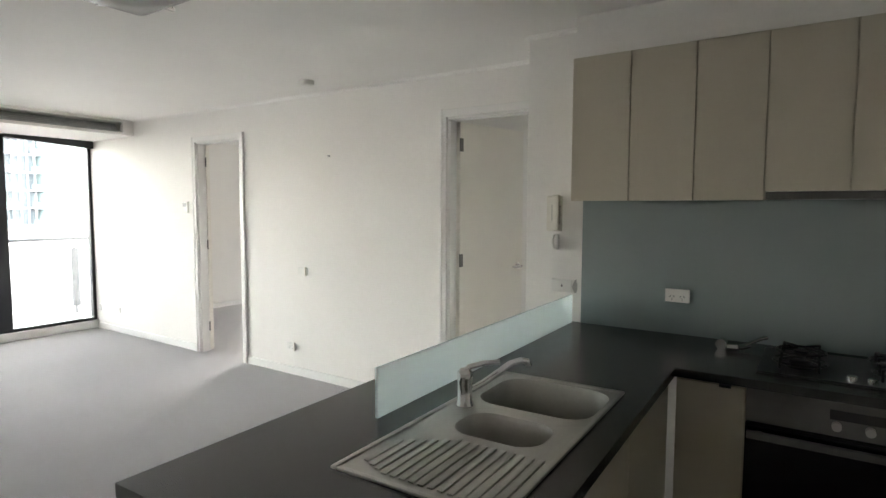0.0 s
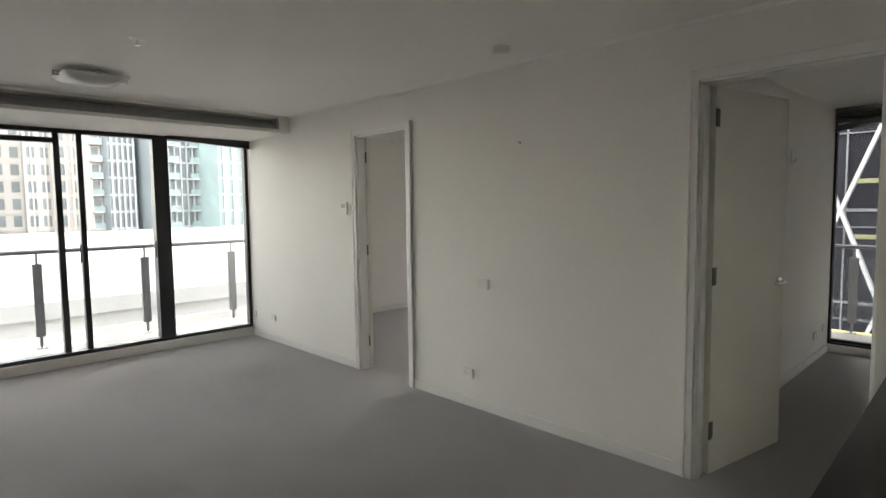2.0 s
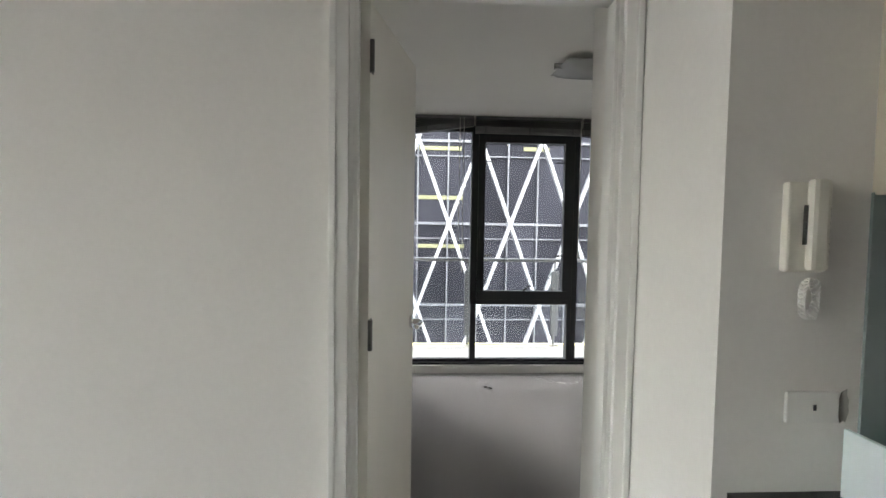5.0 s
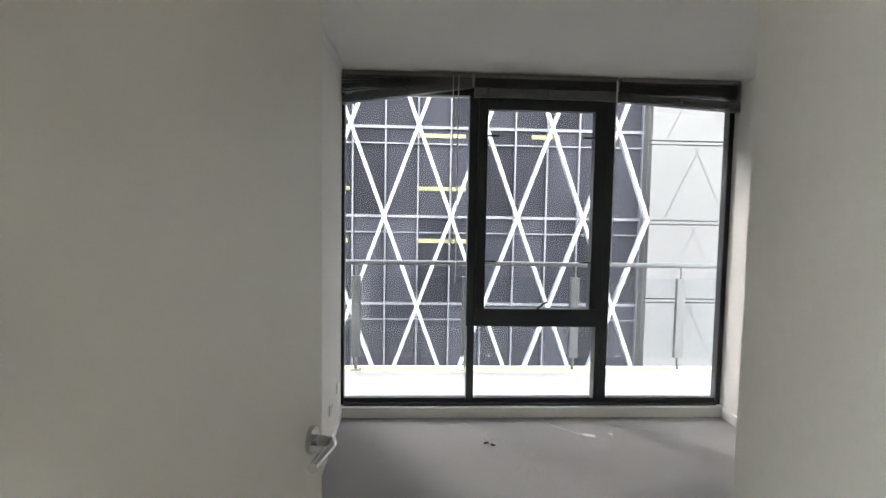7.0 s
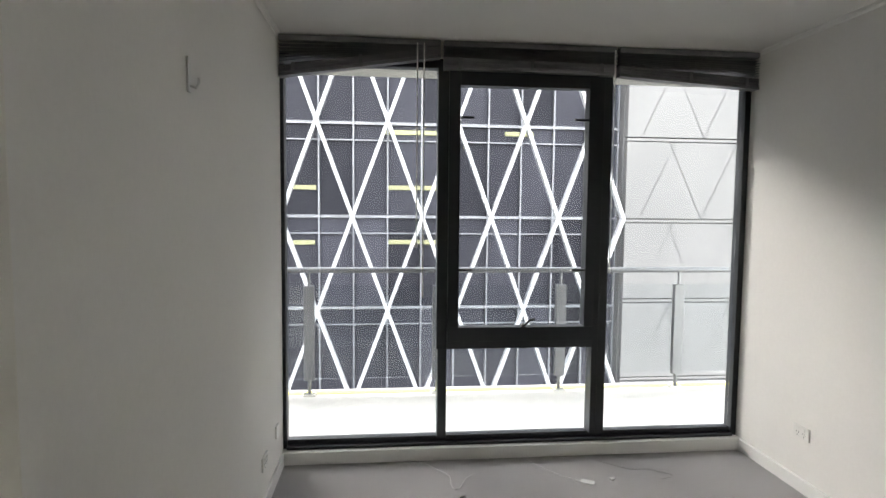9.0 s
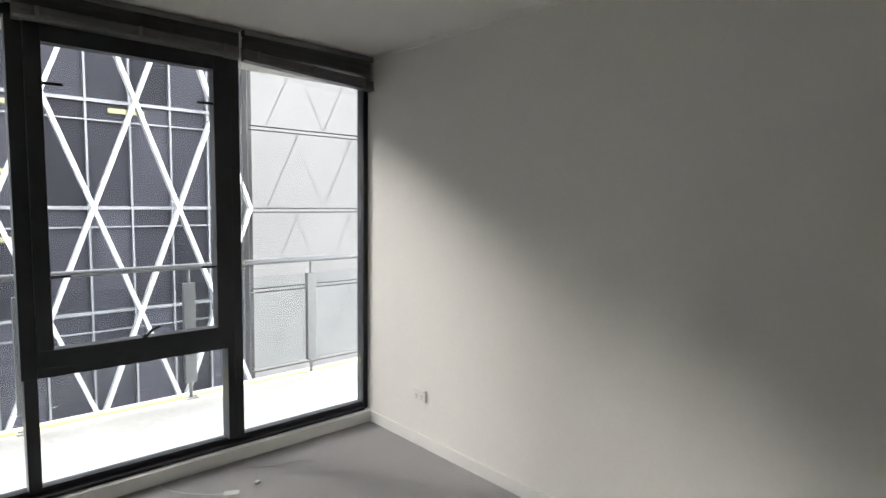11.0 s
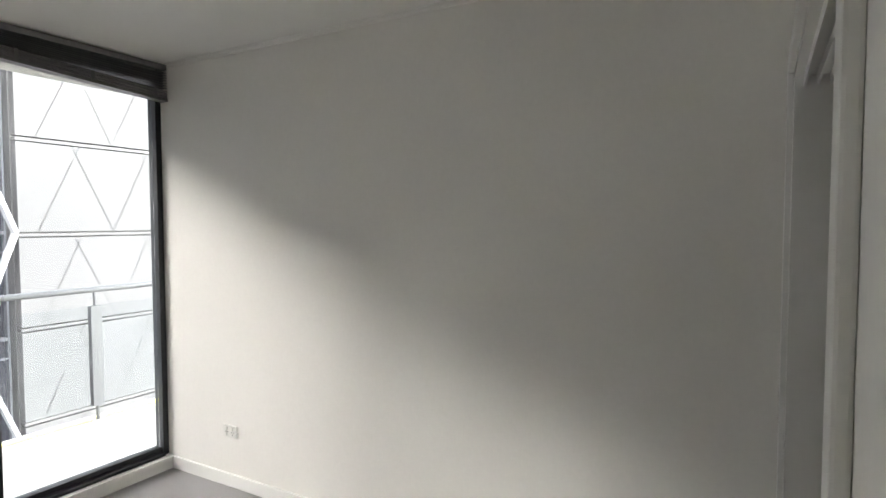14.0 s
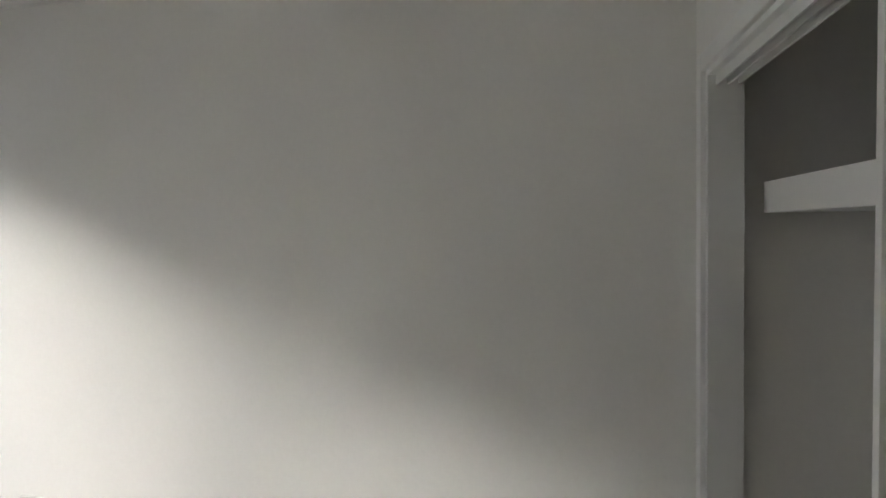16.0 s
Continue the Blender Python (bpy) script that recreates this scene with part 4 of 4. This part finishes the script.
# ---- outside: ground and the lattice building across the street ----
structure("ground", [(-400, 400, -400, 400, -20.6, -20)], GROUND, "grey street and ground far below", "ground")
FY, NX, NZ, Z0 = 22.0, 2.06, 2.80, 1.15     # facade plane, spacing of the crossings, storey, one row of crossings
EDGE = 5.62
tower = thing("lattice_building", "dark glass office building wrapped in a white steel lattice", "building", (0, FY, -20))
bm = bmesh.new()
# unseen heights: tall part shuts out low sky, lower west part lets sun past
box(bm, -40, -6.4, 0.9, 14, 0, 28.2)
box(bm, -6.4, EDGE, 0.9, 14, 0, 33)
part("core", bm, DGLASS, tower)
for k in range(-4, 3):
    z = Z0 + k * NZ + 20
    bm = bmesh.new()
    box(bm, -40, EDGE, 0.55, 0.95, z - 0.045, z + 0.045)
    part("slab", bm, MULL, tower)
    bm = bmesh.new()
    box(bm, -40, EDGE, 0.52, 0.6, z - 0.53, z - 0.49)
    part("transom", bm, MULL, tower)
pm = bmesh.new()
box(pm, -0.48, 0.48, 0, 0.04, 0.06, NZ - 0.06)
pane_mesh = mesh_of("pane", pm, DGLASS)
mm = bmesh.new()
box(mm, -0.026, 0.026, -0.12, 0.08, 0, NZ)
mull_mesh = mesh_of("mullion", mm, MULL)
for k in range(-3, 2):
    for i in range(-18, 6):
        x = 0.965 + i * 1.03
        if x + 0.5 > EDGE:
            continue
        o = new("pane", pane_mesh)
        o.parent, o.location = tower, (x, 0.66, Z0 + k * NZ + 20)
        o = new("mullion", mull_mesh)
        o.parent, o.location = tower, (x + 0.515, 0.66, Z0 + k * NZ + 20)
random.seed(7)
for x, z, w in ((-1.72, 3.63, 1.6), (-1.62, 1.96, 1.55), (-1.60, 0.30, 1.6), (-4.5, 1.94, 0.75), (-4.45, 0.28, 0.65), (-4.5, 5.35, 2.6), (-1.7, 5.35, 1.6), (2.0, 3.66, 0.9)):
    bm = bmesh.new()
    box(bm, x, x + w, 0.60, 0.655, z + 20, z + 20.14, 0.02)
    part("ceiling_strip", bm, YSLAB, tower, "yellow ceiling edge behind the glass")
# node columns step by NX; bars lean both ways between the rows
X0 = 5.60
bw = 0.050
for k in range(-5, 2):
    for i in range(-12, 1):
        odd = (k % 2) * 0.5
        xn = X0 + (i - odd) * NX
        zn = Z0 + k * NZ + 20
        for s in (-1, 1):
            xe = xn + s * NX / 2
            if xe > X0 + 0.01:
                continue
            bm = bmesh.new()
            a, b = Vector((xn, 0, zn)), Vector((xe, 0, zn + NZ))
            d = (b - a).normalized()
            n = Vector((-d.z, 0, d.x)) * bw
            vs = []
            for y in (-0.1, 0.1):
                vs.append([bm.verts.new(p + Vector((0, y + 0.004 * s, 0))) for p in (a - n, a + n, b + n, b - n)])
            bm.faces.new(vs[0])
            bm.faces.new(vs[1][::-1])
            for q in range(4):
                bm.faces.new((vs[0][q], vs[0][(q + 1) % 4], vs[1][(q + 1) % 4], vs[1][q]))
            part("lattice_bar", bm, BARS, tower)
wing = thing("panel_building", "pale grey panel-clad wing beside the lattice facade", "building", (EDGE, FY, -20))
bm = bmesh.new()
# height above the view is added to block sky light from the bedroom
box(bm, 0.02, 40, 0.25, 14, 0, 33)
part("core", bm, JOINT, wing)
PH = 2.49
for k in range(-4, 4):
    for i in range(7):
        bm = bmesh.new()
        box(bm, 0.05 + i * 4.0, 4.02 + i * 4.0, 0.0, 0.25, 1.165 + 20 + k * PH, 1.015 + 20 + (k + 1) * PH, 0.01)
        part("panel", bm, PANEL, wing)
    bm = bmesh.new()
    box(bm, 0.05, 28, 0.02, 0.25, 1.045 + 20 + k * PH, 1.135 + 20 + k * PH, 0.01)
    part("joint_band", bm, PANEL, wing)
    for i in range(14):
        for s in (-1, 1):
            bm = bmesh.new()
            xa, xb = i * 2.0 + 0.5, i * 2.0 + 0.5 + s * 1.1
            if xb < 0.1:
                continue
            za, zb = 1.165 + 20 + k * PH, 1.015 + 20 + (k + 1) * PH
            vs = [bm.verts.new(p) for p in ((xa - 0.008, -0.002, za), (xa + 0.008, -0.002, za), (xb + 0.008, -0.002, zb), (xb - 0.008, -0.002, zb))]
            f = bm.faces.new(vs)
            bmesh.ops.solidify(bm, geom=[f], thickness=0.006)
            part("reveal", bm, REVEAL if s < 0 else PANEL, wing)


# ---- outside: towers beyond the living room ----
def block(name, at, wx, wy, floors, storey, body, bands, label, balconies=0, turn=0.0, fins=0, win=None):
    """A tower: core, floor bands, windows in rows and balconies on the side that faces +x."""
    t = thing(name, label, "building", at, turn=turn)
    h = floors * storey
    bm = bmesh.new()
    box(bm, -wx, 0, -wy / 2, wy / 2, 0, h)
    part("wall", bm, body, t)
    wm = bmesh.new()
    box(wm, -0.02, 0.05, -0.6, 0.6, 0.6, storey - 0.5)
    wmesh = mesh_of("window", wm, win or TOWERB)
    n = max(1, int(wy / 2.0))
    for k in range(floors):
        z = k * storey
        bm = bmesh.new()
        box(bm, 0.0, 0.22, -wy / 2, wy / 2, z - 0.15, z + 0.25)
        part("floor_band", bm, bands, t)
        for i in range(n):
            o = new("window", wmesh)
            o.parent, o.location = t, (0.0, -wy / 2 + (i + 0.5) * wy / n, z)
        for j in range(balconies):
            y = -wy / 2 + (j + 0.5) * wy / balconies
            w = wy / balconies * 0.62
            bm = bmesh.new()
            box(bm, 0.22, 1.8, y - w / 2, y + w / 2, z - 0.12, z + 0.1)
            bal = part("balcony", bm, bands, t)
            bm = bmesh.new()
            box(bm, 1.74, 1.8, y - w / 2, y + w / 2, z + 0.1, z + 1.05)
            part("balcony_front", bm, TEAL if win is None else TOWERW, bal)
    for f in range(fins):
        y = -wy / 2 + (f + 0.5) * wy / fins
        bm = bmesh.new()
        box(bm, 0.22, 0.5, y - 0.12, y + 0.12, 0, h)
        part("fin", bm, bands, t)
    bm = bmesh.new()
    box(bm, -wx - 0.2, 0.3, -wy / 2 - 0.2, wy / 2 + 0.2, h, h + 0.5)
    part("roof", bm, bands, t)
    return t


block("apartment_tower", (-120, 2.4, -20), 16, 24.8, 12, 3.0, TOWERW, TOWERW, "pale apartment tower with long white balconies", 3, 0, 0, TOWERP)
block("apartment_tower", (-124, 17.0, -20), 12, 4.6, 12, 3.0, TOWERW, TOWERW, "plain pale rendered apartment tower")
block("apartment_tower", (-122, 21.2, -20), 14, 4.0, 12, 3.0, TOWERW, TOWERW, "white apartment tower with dark windows", 0, 0, 2)
block("apartment_tower", (-119, 25.2, -20), 14, 4.2, 12, 3.0, TOWERP, TOWERW, "pink-beige apartment tower with a white grid of floors", 0, 0, 4)
block("apartment_tower", (-117, 28.8, -20), 14, 2.8, 12, 3.0, TOWERW, TOWERW, "white apartment tower with teal glass balconies", 1, 0, 2)
block("glass_tower", (-114, 32.4, -20), 16, 4.6, 12, 3.0, TOWERB, MULLP, "blue-grey glass tower with pale fins and floor bands", 0, 8, 5)
block("glass_tower", (-112, 41.6, -20), 16, 11.0, 12, 3.0, TOWERB, MULLP, "blue-grey glass tower with white fins and teal balconies", 2, 12, 9)
block("glass_tower", (-106, 49.0, -20), 16, 6.0, 12, 3.0, TEAL, MULLP, "teal glass tower with grey floor bands", 0, 12, 3, TEAL)
podium = thing("podium_building", "low white podium with a flat roof across the street", "building", (-25, 16, -20))
bm = bmesh.new()
box(bm, -75, 0, -60, 60, 0, 17.6)
part("wall", bm, TOWERW, podium)
bm = bmesh.new()
box(bm, -75, 0.2, -60, 60, 17.6, 18.2)
part("roof", bm, TOWERW, podium)
